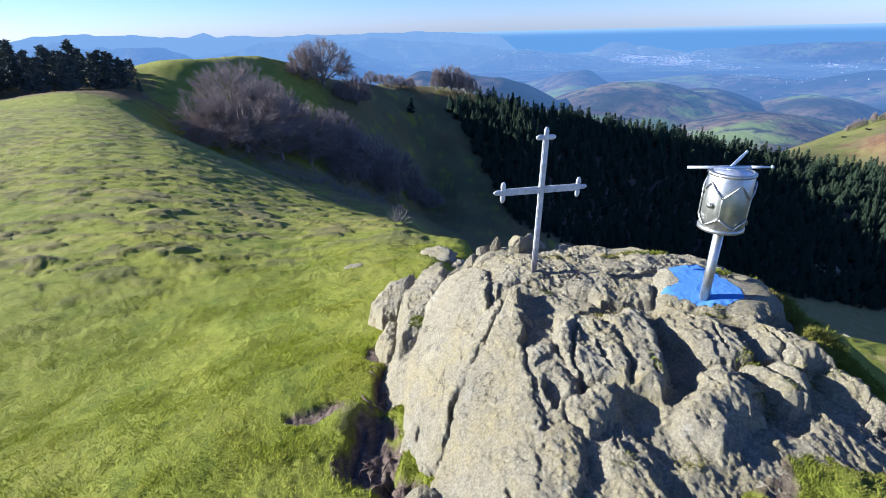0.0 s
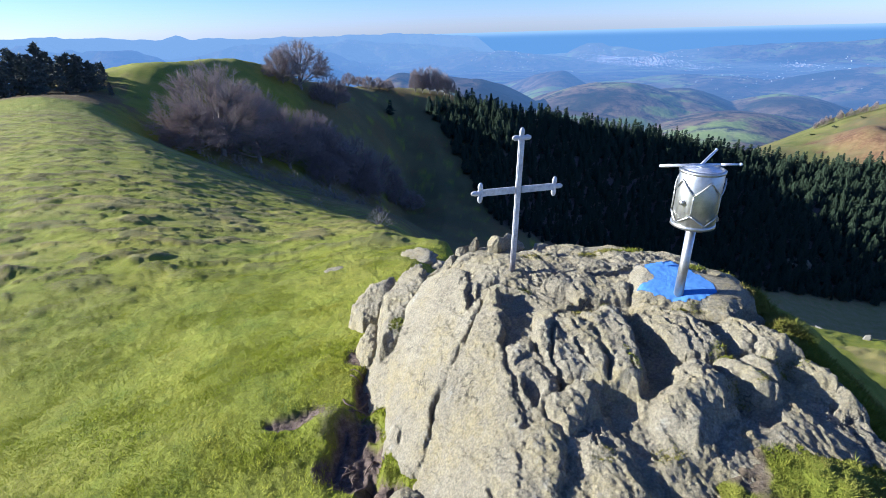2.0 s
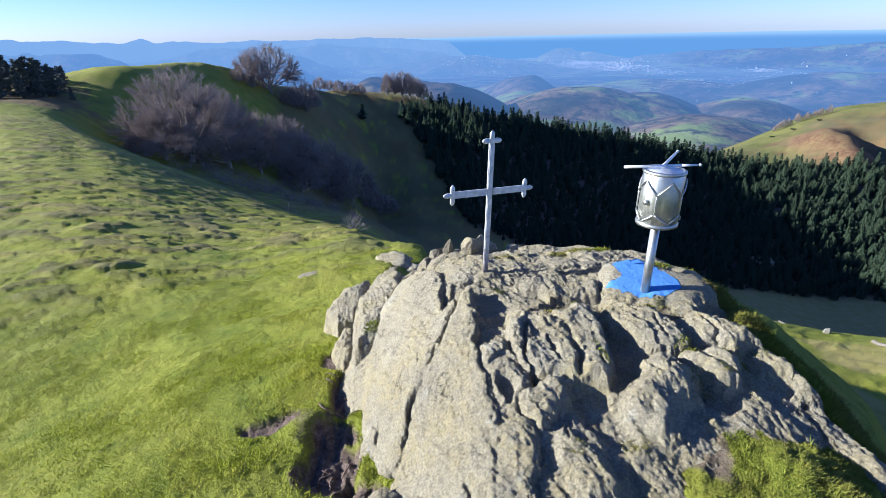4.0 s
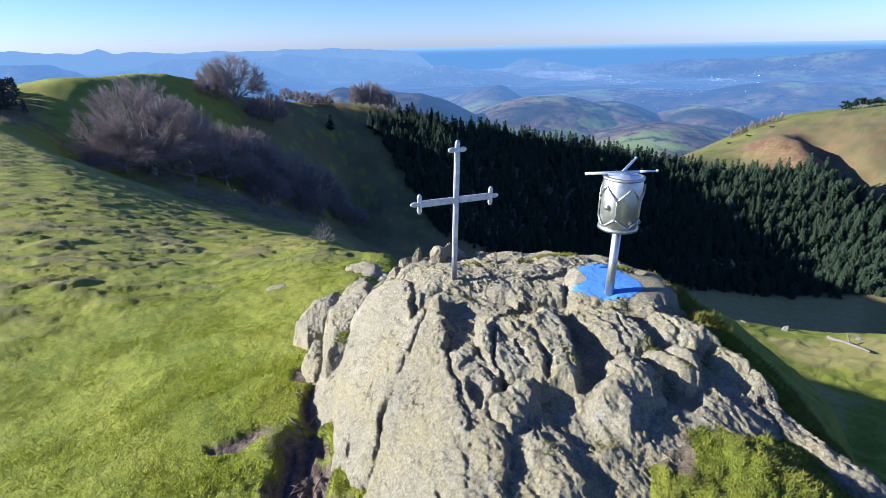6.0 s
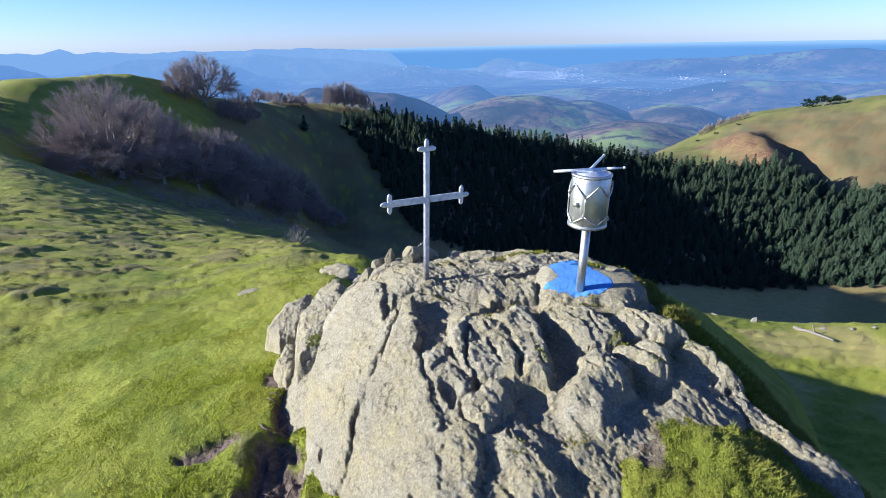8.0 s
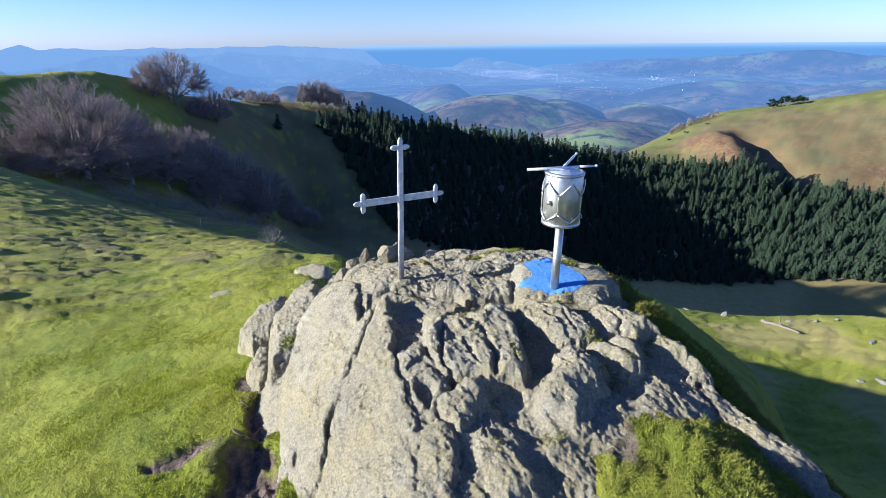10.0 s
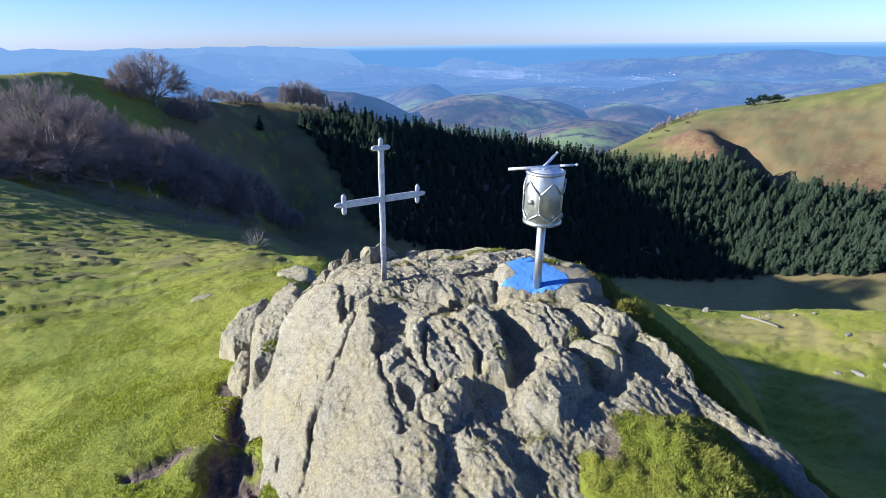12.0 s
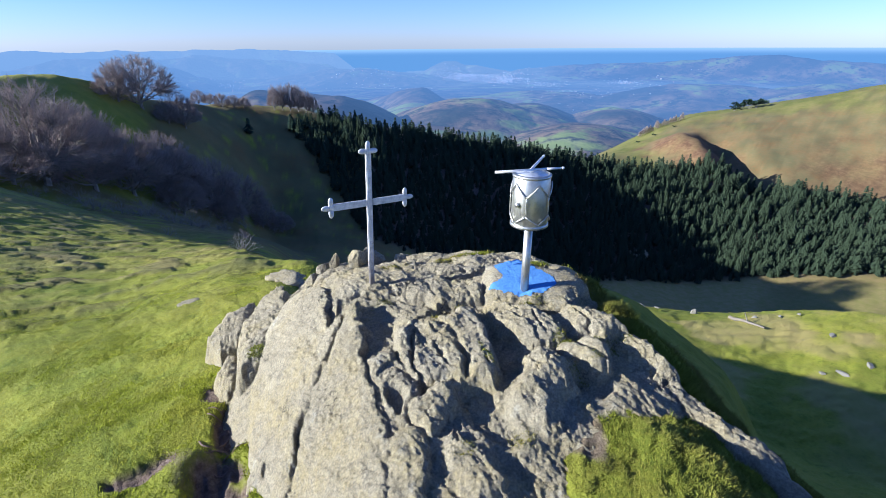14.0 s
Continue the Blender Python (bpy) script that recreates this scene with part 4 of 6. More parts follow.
def rock_height(x, y):
    wx = x + 0.024 * fractal(x, y, 5.0, 6, 0.62, 101)
    wy = y + 0.034 * fractal(x, y, 4.0, 6, 0.62, 103)
    body = dome(x, y)
    z = body - 0.050 + 0.034 * (1 - smoothstep(y, 1.35, 1.6))
    for cx, cy, a, b, turn, rise, gx, gy, rnd in BLOCKS:
        a, b = a * 0.93, b * 0.93
        c, s = math.cos(radians(turn)), math.sin(radians(turn))
        u, v = ((wx - cx) * c + (wy - cy) * s) / a, (-(wx - cx) * s + (wy - cy) * c) / b
        d = (np.abs(u) ** 4 + np.abs(v) ** 4) ** 0.25
        top = body + rise + gx * (x - cx) + gy * (y - cy) - rnd * d * d - 0.6 * np.clip(d - 0.90, 0, 1) * min(a, b) / 0.12
        z = np.maximum(z, np.where(d < 1.25, top, -9))
    # the smooth slab on the sunny side, split by a long crack
    z = slab(z, wx, wy, body, [(-0.03, 3.11), (0.10, 2.95), (0.24, 2.62), (0.25, 2.33), (0.31, 2.24), (0.19, 2.02), (0.11, 1.89), (0.03, 1.76), (-0.06, 1.55), (-0.12, 1.58), (-0.21, 1.84), (-0.22, 2.17), (-0.17, 2.5)], 0.022, 0.0, 0.0, 0.03, 0.02)
    z = slab(z, wx, wy, body, [(0.31, 2.24), (0.38, 2.27), (0.365, 2.05), (0.345, 1.90), (0.365, 1.70), (0.345, 1.50), (0.33, 1.31), (0.30, 1.05), (0.05, 1.0), (-0.12, 1.40), (-0.06, 1.55), (0.03, 1.76), (0.11, 1.89), (0.19, 2.02)], 0.018, 0.02, 0.0, 0.02, 0.012)
    # slabs stepping down into the turf beside it
    z = slab(z, wx, wy, 0, [(-0.25, 2.50), (-0.15, 2.50), (-0.05, 3.05), (0.05, 3.50), (-0.05, 3.66), (-0.20, 3.50), (-0.29, 3.10)], 0.03, 0.30, -0.10, 0.04, 0.02)
    z = slab(z, wx, wy, 0, [(-0.57, 3.35), (-0.46, 3.62), (-0.26, 3.70), (-0.24, 3.42), (-0.33, 3.20), (-0.48, 3.18)], -0.15, 0.15, 0.10, 0.09, 0.05)
    z = slab(z, wx, wy, 0, [(-0.47, 2.78), (-0.41, 3.05), (-0.32, 2.98), (-0.31, 2.62), (-0.38, 2.60)], -0.14, 0.25, 0.0, 0.05, 0.03)
    # ledge and painted slab at the top
    z = slab(z, wx, wy, body, [(0.66, 2.33), (0.87, 2.40), (1.02, 2.22), (1.015, 2.10), (0.94, 2.085), (0.76, 2.16)], 0.012, 0.0, 0.05, 0.02, 0.010)
    z = slab(z, wx, wy, body, [(1.07, 2.26), (1.14, 2.34), (1.33, 2.38), (1.47, 2.26), (1.60, 2.22), (1.66, 2.10), (1.60, 1.99), (1.40, 1.89), (1.22, 1.94), (1.07, 2.04), (1.03, 2.13)], 0.040, 0.05, 0.0, 0.10, 0.035)
    # ribbed block in the middle and the rugged knob below it
    z = slab(z, wx, wy, body, [(0.555, 2.03), (0.64, 1.99), (0.72, 1.95), (0.76, 1.98), (0.88, 2.03), (0.935, 1.98), (0.925, 1.80), (0.87, 1.60), (0.82, 1.54), (0.73, 1.58), (0.66, 1.62), (0.53, 1.68), (0.52, 1.90)], 0.040, 0.04, 0.0, 0.04, 0.022)
    z = slab(z, wx, wy, body, [(0.45, 1.51), (0.50, 1.58), (0.60, 1.62), (0.70, 1.59), (0.66, 1.47), (0.59, 1.40), (0.52, 1.38), (0.47, 1.45)], 0.032, 0.05, -0.02, 0.06, 0.030)
    z = slab(z, wx, wy, body, [(0.36, 1.88), (0.49, 1.86), (0.54, 1.72), (0.51, 1.58), (0.43, 1.51), (0.34, 1.49), (0.355, 1.70)], 0.006, 0.0, 0.0, 0.04, 0.02)
    z = slab(z, wx, wy, body, [(0.50, 1.38), (0.66, 1.44), (0.84, 1.42), (0.92, 1.24), (0.84, 1.0), (0.48, 1.0)], -0.014, 0.0, 0.0, 0.05, 0.02)
    z = slab(z, wx, wy, body, [(0.33, 1.47), (0.43, 1.51), (0.50, 1.41), (0.49, 1.23), (0.47, 1.05), (0.28, 1.05), (0.32, 1.31)], 0.016, -0.02, 0.0, 0.03, 0.012)
    z = slab(z, wx, wy, body, [(0.55, 1.36), (0.63, 1.39), (0.67, 1.31), (0.74, 1.33), (0.74, 1.10), (0.56, 1.05), (0.53, 1.25)], 0.012, 0.0, 0.0, 0.06, 0.04)
    # slabs that fall away on the shaded side
    z = slab(z, wx, wy, body, [(1.03, 2.04), (1.09, 2.02), (1.20, 1.86), (1.27, 1.72), (1.25, 1.64), (1.17, 1.63), (1.09, 1.68), (1.05, 1.80), (1.00, 1.90)], 0.022, 0.20, 0.0, 0.04, 0.02)
    z = slab(z, wx, wy, body, [(1.27, 1.80), (1.38, 1.88), (1.47, 1.81), (1.54, 1.71), (1.57, 1.63), (1.47, 1.60), (1.40, 1.66), (1.33, 1.66)], 0.055, 0.28, 0.0, 0.06, 0.03)
    z = slab(z, wx, wy, body, [(1.31, 1.61), (1.38, 1.63), (1.43, 1.55), (1.40, 1.48), (1.34, 1.52)], 0.045, 0.35, 0.0, 0.05, 0.03)
    z = slab(z, wx, wy, body, [(1.18, 1.65), (1.26, 1.62), (1.34, 1.53), (1.38, 1.46), (1.31, 1.46), (1.23, 1.54)], 0.030, 0.32, 0.0, 0.03, 0.02)
    z = slab(z, wx, wy, body, [(1.50, 1.66), (1.58, 1.67), (1.64, 1.55), (1.68, 1.40), (1.60, 1.38), (1.54, 1.52)], 0.045, 0.45, 0.0, 0.05, 0.03)
    # round boulder before the channel
    z = slab(z, wx, wy, body, [(0.84, 1.46), (0.92, 1.55), (1.07, 1.66), (1.15, 1.61), (1.22, 1.52), (1.19, 1.43), (1.10, 1.38), (1.06, 1.30), (0.95, 1.25), (0.88, 1.33)], 0.065, 0.12, 0.05, 0.13, 0.085)
    for points, wide, deep in CRACKS:
        near = np.full_like(z, 9.0)
        for (x0, y0), (x1, y1) in zip(points, points[1:]):
            s = np.clip(((wx - x0) * (x1 - x0) + (wy - y0) * (y1 - y0)) / ((x1 - x0) ** 2 + (y1 - y0) ** 2), 0, 1)
            near = np.minimum(near, np.hypot(wx - x0 - s * (x1 - x0), wy - y0 - s * (y1 - y0)))
        z = z - 0.8 * deep * np.exp(-((near / wide) ** 2)) * smoothstep(fractal(x, y, 7.0, 3, 0.55, 105), -0.75, 0.35)
    smooth = np.zeros_like(z)
    for cx, cy, a, b, turn, deep in SCOOPS:
        s = smoothstep(blob(wx, wy, cx, cy, a, b, turn), 0.0, 0.8)
        z = z - deep * s
        smooth = np.maximum(smooth, s)
    # pale ridge of stone along the far side of the mossy bank
    for (x0, y0, z0), (x1, y1, z1) in zip(RIDGE, RIDGE[1:]):
        s = np.clip(((wx - x0) * (x1 - x0) + (wy - y0) * (y1 - y0)) / ((x1 - x0) ** 2 + (y1 - y0) ** 2), 0, 1)
        off = np.hypot(wx - x0 - s * (x1 - x0), wy - y0 - s * (y1 - y0))
        z = np.maximum(z, z0 + s * (z1 - z0) - 0.01 - 0.25 * off - 1.8 * np.clip(off - 0.040, 0, 1) + 0.014 * fractal(x, y, 7, 3, 0.6, 161))
    # foliation, pits and grain
    p, q = x * 0.94 + y * 0.34, -x * 0.34 + y * 0.94
    ridge = 1 - np.abs(fractal(p * 1.0, q * 0.28, 9.0, 4, 0.55, 111))
    fx, fy = x + 0.015 * fractal(x, y, 9, 3, 0.5, 121), y + 0.015 * fractal(x, y, 9, 3, 0.5, 123)
    plain_slab = smoothstep(blob(x, y, 1.36, 2.20, 0.42, 0.32, 12), 0.0, 0.5)
    z = z + (1 - 0.9 * plain_slab) * (0.010 * (ridge - 0.6) + 0.013 * fractal(x, y, 4.5, 5, 0.5, 113))
    rugged = (1 - 0.9 * plain_slab) * (1 - 0.8 * smooth) * smoothstep(x - 0.05 * fractal(x, y, 2, 2, 0.5, 125), 0.30, 0.42)
    z = z + (0.25 + 0.75 * rugged) * (1 - 0.85 * plain_slab) * (facets(fx, fy, 0.13, 0.010, 0.10, 141) + facets(fx, fy, 0.045, 0.0045, 0.11, 151))
    z = z + (1 - 0.8 * plain_slab) * 0.0035 * fractal(x, y, 70, 3, 0.6, 119)
    pits = (1 - 0.8 * plain_slab) * fractal(x, y, 22, 4, 0.6, 117)
    z = z + 0.004 * pits - 0.008 * smoothstep(pits, 0.35, 0.9)
    return z


def rock_grid():
    xs = np.concatenate([np.arange(-0.75, 1.9, 0.006), np.arange(1.9, 2.75, 0.014)])
    ys = np.concatenate([np.arange(0.25, 1.0, 0.02), np.arange(1.0, 2.9, 0.006), np.geomspace(2.9, 5.6, 170)])
    x, y = np.meshgrid(xs, ys, indexing="ij")
    return x, y, rock_height(x, y)


RX, RY, RZ = rock_grid()


def rock_z(x, y):
    i = int(np.clip(np.searchsorted(RX[:, 0], x) - 1, 0, RX.shape[0] - 1))
    j = int(np.clip(np.searchsorted(RY[0], y) - 1, 0, RX.shape[1] - 1))
    return float(RZ[i, j])


def stone_mesh(seed, size, cuts=14, n=14, rough=0.06):
    """A broken stone: a ball cut by random planes, with a weathered skin."""
    rng = random.Random(seed)
    bm = bmesh.new()
    bmesh.ops.create_cube(bm, size=2)
    bmesh.ops.subdivide_edges(bm, edges=bm.edges[:], cuts=n, use_grid_fill=True)
    planes = []
    for _ in range(cuts):
        v = Vector((rng.gauss(0, 1), rng.gauss(0, 1), rng.gauss(0, 1))).normalized()
        planes.append((v, rng.uniform(0.36, 0.66)))
    off = Vector((seed * 3.7, seed * 1.3, 5.1))
    for v in bm.verts:
        d = v.co.normalized()
        r = 1.0
        for w, h in planes:
            c = d.dot(w)
            if c > 0.05:
                r = min(r, h / c)
        r += rough * noise.fractal(d * 3 + off, 0.8, 2.1, 5) + 0.3 * rough * noise.noise(d * 17 + off)
        v.co = Vector((d.x * size[0], d.y * size[1], d.z * size[2])) * r
    return bm


def build_rock():
    base = thing("rock_outcrop", (0.7, 1.9, 0.0), "weathered grey gneiss outcrop with cracks and ochre lichen", "rock")
    inv = Matrix.Translation((-0.7, -1.9, 0.0))
    n, m = RX.shape
    verts = np.stack([RX - 0.7, RY - 1.9, RZ], -1).reshape(-1, 3)
    under("bedrock", mesh_from("bedrock", verts, ring_faces(n, m)[:, ::-1], M_ROCK), base)
    # single stones seated in the outcrop: place, half sizes, turn, sunk
    stones = [
        (0.02, 3.42, 0.10, 0.06, 0.045, 15), (-0.05, 3.52, 0.08, 0.06, 0.035, 50), (0.12, 3.18, 0.09, 0.06, 0.05, 35), (0.20, 3.06, 0.11, 0.07, 0.06, 70), (0.275, 3.12, 0.07, 0.06, 0.075, 10), (0.355, 3.06, 0.045, 0.038, 0.10, 20),
        (0.51, 3.00, 0.095, 0.07, 0.12, 55), (0.40, 2.90, 0.075, 0.05, 0.035, 80), (0.60, 3.05, 0.13, 0.085, 0.085, 20), (0.72, 2.86, 0.05, 0.04, 0.055, 60), (0.58, 2.86, 0.09, 0.05, 0.03, 40), (0.30, 2.88, 0.11, 0.06, 0.03, 15), (0.14, 3.02, 0.08, 0.05, 0.03, 100), (0.08, 3.28, 0.07, 0.05, 0.035, 140), (0.80, 3.02, 0.09, 0.06, 0.05, 65),
        (0.97, 2.72, 0.05, 0.04, 0.04, 10), (0.84, 2.86, 0.08, 0.06, 0.04, 30), (1.10, 2.46, 0.09, 0.06, 0.03, -20), (1.60, 2.36, 0.11, 0.08, 0.03, 20),
        (-0.11, 1.42, 0.10, 0.10, 0.085, 50), (0.02, 1.22, 0.13, 0.09, 0.05, 20), (1.19, 1.33, 0.035, 0.03, 0.03, 10),
    ]
    for k, (x, y, a, b, c, turn) in enumerate(stones):
        z = max(rock_z(x, y), ground_z(x, y))
        ob = part("stone", stone_mesh(20 + k, (a * 1.4, b * 1.4, c * 1.4), 26, 12, 0.03), M_ROCK, base, smooth=False)
        ob.matrix_local = inv @ pose(x, y, z + (0.25 if c > 0.08 else -0.15) * c, 0, 0, turn)
    # blue paint round the foot of the letter box
    x = RX + 0.012 * fractal(RX, RY, 14, 4, 0.6, 131)
    y = RY + 0.012 * fractal(RX, RY, 14, 4, 0.6, 133)
    edge = [(1.065, 2.125), (1.15, 2.18), (1.17, 2.21), (1.175, 2.33), (1.34, 2.37), (1.38, 2.25), (1.43, 2.11), (1.41, 2.02), (1.31, 1.965), (1.225, 1.995), (1.11, 2.05)]
    inside = np.zeros(x.shape, bool)
    for (x0, y0), (x1, y1) in zip(edge, edge[1:] + edge[:1]):
        inside ^= ((y0 > y) != (y1 > y)) & (x < x0 + (y - y0) * (x1 - x0) / (y1 - y0))
    faces = ring_faces(n, m)[:, ::-1]
    keep = inside.ravel()[faces].all(1)
    faces = faces[keep]
    used, back = np.unique(faces, return_inverse=True)
    top = verts[used] + [0, 0, 0.0025]
    under("paint_patch", mesh_from("paint_patch", top, back.reshape(faces.shape), M_PAINT), base, "bright blue paint on the stone")
    return base


build_rock()


def flat_rock(x, y, a, b, c, turn, seed):
    ob = thing("field_stone", (x, y, ground_z(x, y)), "pale flat stone showing through the turf", "stone", "stones in the meadow")
    p = part("stone", stone_mesh(seed, (a, b, c), 18, 16, 0.09), M_ROCK, ob)
    p.matrix_local = pose(0, 0, c * 0.1, 0, 0, turn)


flat_rock(-0.10, 5.9, 0.42, 0.35, 0.17, 10, 61)
flat_rock(0.18, 5.6, 0.25, 0.25, 0.12, 50, 62)
flat_rock(-1.10, 5.6, 0.26, 0.13, 0.035, 20, 63)


# ---- cross ----
def box(bm, size, at=(0, 0, 0), turn=None, bevel=0.0):
    made = bmesh.ops.create_cube(bm, size=1)["verts"]
    m = Matrix.LocRotScale(at, turn, size)
    bmesh.ops.transform(bm, matrix=m, verts=made)
    if bevel:
        edges = list({e for v in made for e in v.link_edges})
        bmesh.ops.bevel(bm, geom=edges, offset=bevel, segments=2, affect="EDGES")


def tube(bm, a, b, r0, r1=None, sides=20, caps=True):
    a, b = Vector(a), Vector(b)
    m = Matrix.Translation((a + b) / 2) @ (b - a).to_track_quat("Z", "Y").to_matrix().to_4x4()
    bmesh.ops.create_cone(bm, cap_ends=caps, segments=sides, radius1=r0, radius2=r0 if r1 is None else r1, depth=(b - a).length, matrix=m)


def sweep(bm, points, radius, sides=8):
    """A round rod along a line of points."""
    points = [Vector(p) for p in points]
    prev = None
    for k, p in enumerate(points):
        way = points[min(k + 1, len(points) - 1)] - points[max(k - 1, 0)]
        q = way.to_track_quat("Z", "X")
        ring = [bm.verts.new(p + q @ Vector((radius * math.cos(2 * math.pi * s / sides), radius * math.sin(2 * math.pi * s / sides), 0))) for s in range(sides)]
        if prev:
            for s in range(sides):
                bm.faces.new((prev[s], prev[(s + 1) % sides], ring[(s + 1) % sides], ring[s]))
        else:
            bm.faces.new(ring[::-1])
        prev = ring
    bm.faces.new(prev)


def trefoil():
    """End piece of a cross arm: three rounded petals in one plane, pointing to +z."""
    bm = bmesh.new()
    for dx, dz, sx, sz in ((0, 0.030, 0.014, 0.026), (-0.030, 0.004, 0.025, 0.014), (0.030, 0.004, 0.025, 0.014), (0, 0.004, 0.022, 0.018)):
        made = bmesh.ops.create_uvsphere(bm, u_segments=16, v_segments=10, radius=1)["verts"]
        bmesh.ops.transform(bm, matrix=Matrix.LocRotScale((dx, 0, dz), None, (sx, 0.009, sz)), verts=made)
    return bm


def build_cross():
    ob = thing("summit_cross", (0.499, 2.46, 0.47), "galvanised steel cross with trefoil ends set in the rock", "cross")
    ob.matrix_world = pose(0.499, 2.46, 0.47, 0, 2.2, 16.0)
    bm = bmesh.new()
    box(bm, (0.031, 0.016, 0.77), (0, 0, 0.365), None, 0.004)
    upright = part("upright", bm, M_ZINC_FOOT, ob, smooth=False)
    holders = {0: upright}
    for side in (-1, 1):
        bm = bmesh.new()
        box(bm, (0.188, 0.013, 0.036), (side * 0.1115, 0, 0.49), None, 0.003)
        holders[90 * side] = part("arm", bm, M_ZINC, ob, smooth=False)
    for at, turn in (((0, 0, 0.756), 0), ((0.210, 0, 0.49), 90), ((-0.210, 0, 0.49), -90)):
        p = part("finial", trefoil(), M_ZINC, holders[turn], "rounded trefoil end")
        p.matrix_local = Matrix.Translation(at) @ pose(0, 0, 0, 0, turn, 0)
    return ob


build_cross()


# ---- drum-shaped letter box on a post ----
def build_letter_box():
    ob = thing("summit_letter_box", (1.235, 2.045, 0.50), "shiny steel drum-shaped letter box on a round post", "letter box")
    ob.matrix_world = pose(1.235, 2.045, 0.50, 0, 0.4, 0)
    bm = bmesh.new()
    tube(bm, (0, 0, -0.05), (0, 0, 0.40), 0.0215, sides=28)
    part("post", bm, M_STEEL, ob, "brushed round steel post")
    r, lo, hi = 0.091, 0.392, 0.655
    bm = bmesh.new()
    rings = [(0.02, lo), (r - 0.004, lo), (r, lo + 0.004), (r, hi - 0.004), (r - 0.003, hi), (r - 0.012, hi), (r - 0.012, hi - 0.010), (0.0005, hi - 0.010)]
    seg, prev = 56, None
    for rad, z in rings:
        ring = [bm.verts.new((rad * math.cos(2 * math.pi * k / seg), rad * math.sin(2 * math.pi * k / seg), z)) for k in range(seg)]
        if prev:
            for k in range(seg):
                bm.faces.new((prev[k], prev[(k + 1) % seg], ring[(k + 1) % seg], ring[k]))
        prev = ring
    drum = part("drum", bm, M_STEEL, ob)
    # hoops and head
    for z, h in ((lo + 0.010, 0.018), (hi - 0.008, 0.014)):
        bm = bmesh.new()
        prev = None
        for rad, zz in ((r, z - h / 2), (r + 0.0035, z - h / 2 + 0.002), (r + 0.0035, z + h / 2 - 0.002), (r, z + h / 2)):
            ring = [bm.verts.new((rad * math.cos(2 * math.pi * k / seg), rad * math.sin(2 * math.pi * k / seg), zz)) for k in range(seg)]
            if prev:
                for k in range(seg):
                    bm.faces.new((prev[k], prev[(k + 1) % seg], ring[(k + 1) % seg], ring[k]))
            prev = ring
        part("hoop", bm, M_STEEL, drum)
    bm = bmesh.new()
    tube(bm, (0, 0, hi - 0.010), (0, 0, hi - 0.002), r - 0.013, sides=56)
    part("drum_head", bm, M_POLISH, drum, "mirror-bright flat lid")
    # tension rods: hexagons round the drum
    count = 5
    for k in range(count):
        a0 = 2 * math.pi * (k + 0.21) / count
        step = 2 * math.pi / count
        rr = r + 0.0065
        pt = lambda a, z: (rr * math.cos(a), rr * math.sin(a), z)
        runs = [((a0, 0.552), (a0 + step * 0.5, 0.616)), ((a0 + step * 0.5, 0.616), (a0 + step, 0.552)), ((a0, 0.552), (a0, 0.462)),
                ((a0, 0.462), (a0 + step * 0.5, 0.42)), ((a0 + step * 0.5, 0.42), (a0 + step, 0.462))]
        bm = bmesh.new()
        for (a, z), (b, w) in runs:
            sweep(bm, [pt(a + (b - a) * s / 5, z + (w - z) * s / 5) for s in range(6)], 0.0036)
        part("tension_rod", bm, M_STEEL, drum)
    # lock
    a = radians(203)
    bm = bmesh.new()
    tube(bm, (r * math.cos(a), r * math.sin(a), 0.515), ((r + 0.014) * math.cos(a), (r + 0.014) * math.sin(a), 0.515), 0.013, 0.011, 16)
    part("lock", bm, M_STEEL, drum, "small round lock")
    # drumsticks welded across the lid
    inv = ob.matrix_world.inverted()
    for a, b in (((1.062, 2.080, 1.165), (1.422, 2.048, 1.165)), ((1.245, 2.075, 1.163), (1.43, 2.28, 1.178))):
        a, b = inv @ Vector(a), inv @ Vector(b)
        w = b - a
        bm = bmesh.new()
        tube(bm, a, a + w * 0.72, 0.0068, 0.0068, 16)
        tube(bm, a + w * 0.72, a + w * 0.93, 0.0068, 0.0045, 16)
        stick = part("drumstick", bm, M_POLISH, ob, "polished steel drumstick")
        bm = bmesh.new()
        made = bmesh.ops.create_uvsphere(bm, u_segments=12, v_segments=8, radius=0.0075)["verts"]
        bmesh.ops.transform(bm, matrix=Matrix.Translation(b - w * 0.04), verts=made)
        part("bead", bm, M_POLISH, stick)
    return ob


build_letter_box()


# ---- trees ----
class Soup:
    """Collects limbs and twigs as plain triangles and quads."""

    def __init__(self):
        self.v, self.f = [], []

    def limb(self, a, b, r0, r1, sides=5):
        a, b = Vector(a), Vector(b)
        q = (b - a).to_track_quat("Z", "Y")
        k = len(self.v)
        for p, r in ((a, r0), (b, r1)):
            for s in range(sides):
                w = 2 * math.pi * s / sides
                self.v.append(p + q @ Vector((r * math.cos(w), r * math.sin(w), 0)))
        for s in range(sides):
            n = (s + 1) % sides
            self.f.append((k + s, k + n, k + sides + n))
            self.f.append((k + s, k + sides + n, k + sides + s))

    def blade(self, a, b, side):
        k = len(self.v)
        self.v += [a - side, a + side, b]
        self.f.append((k, k + 1, k + 2))

    def mesh(self, name, material, smooth=False):
        return mesh_from(name, [tuple(p) for p in self.v], self.f, material, smooth)


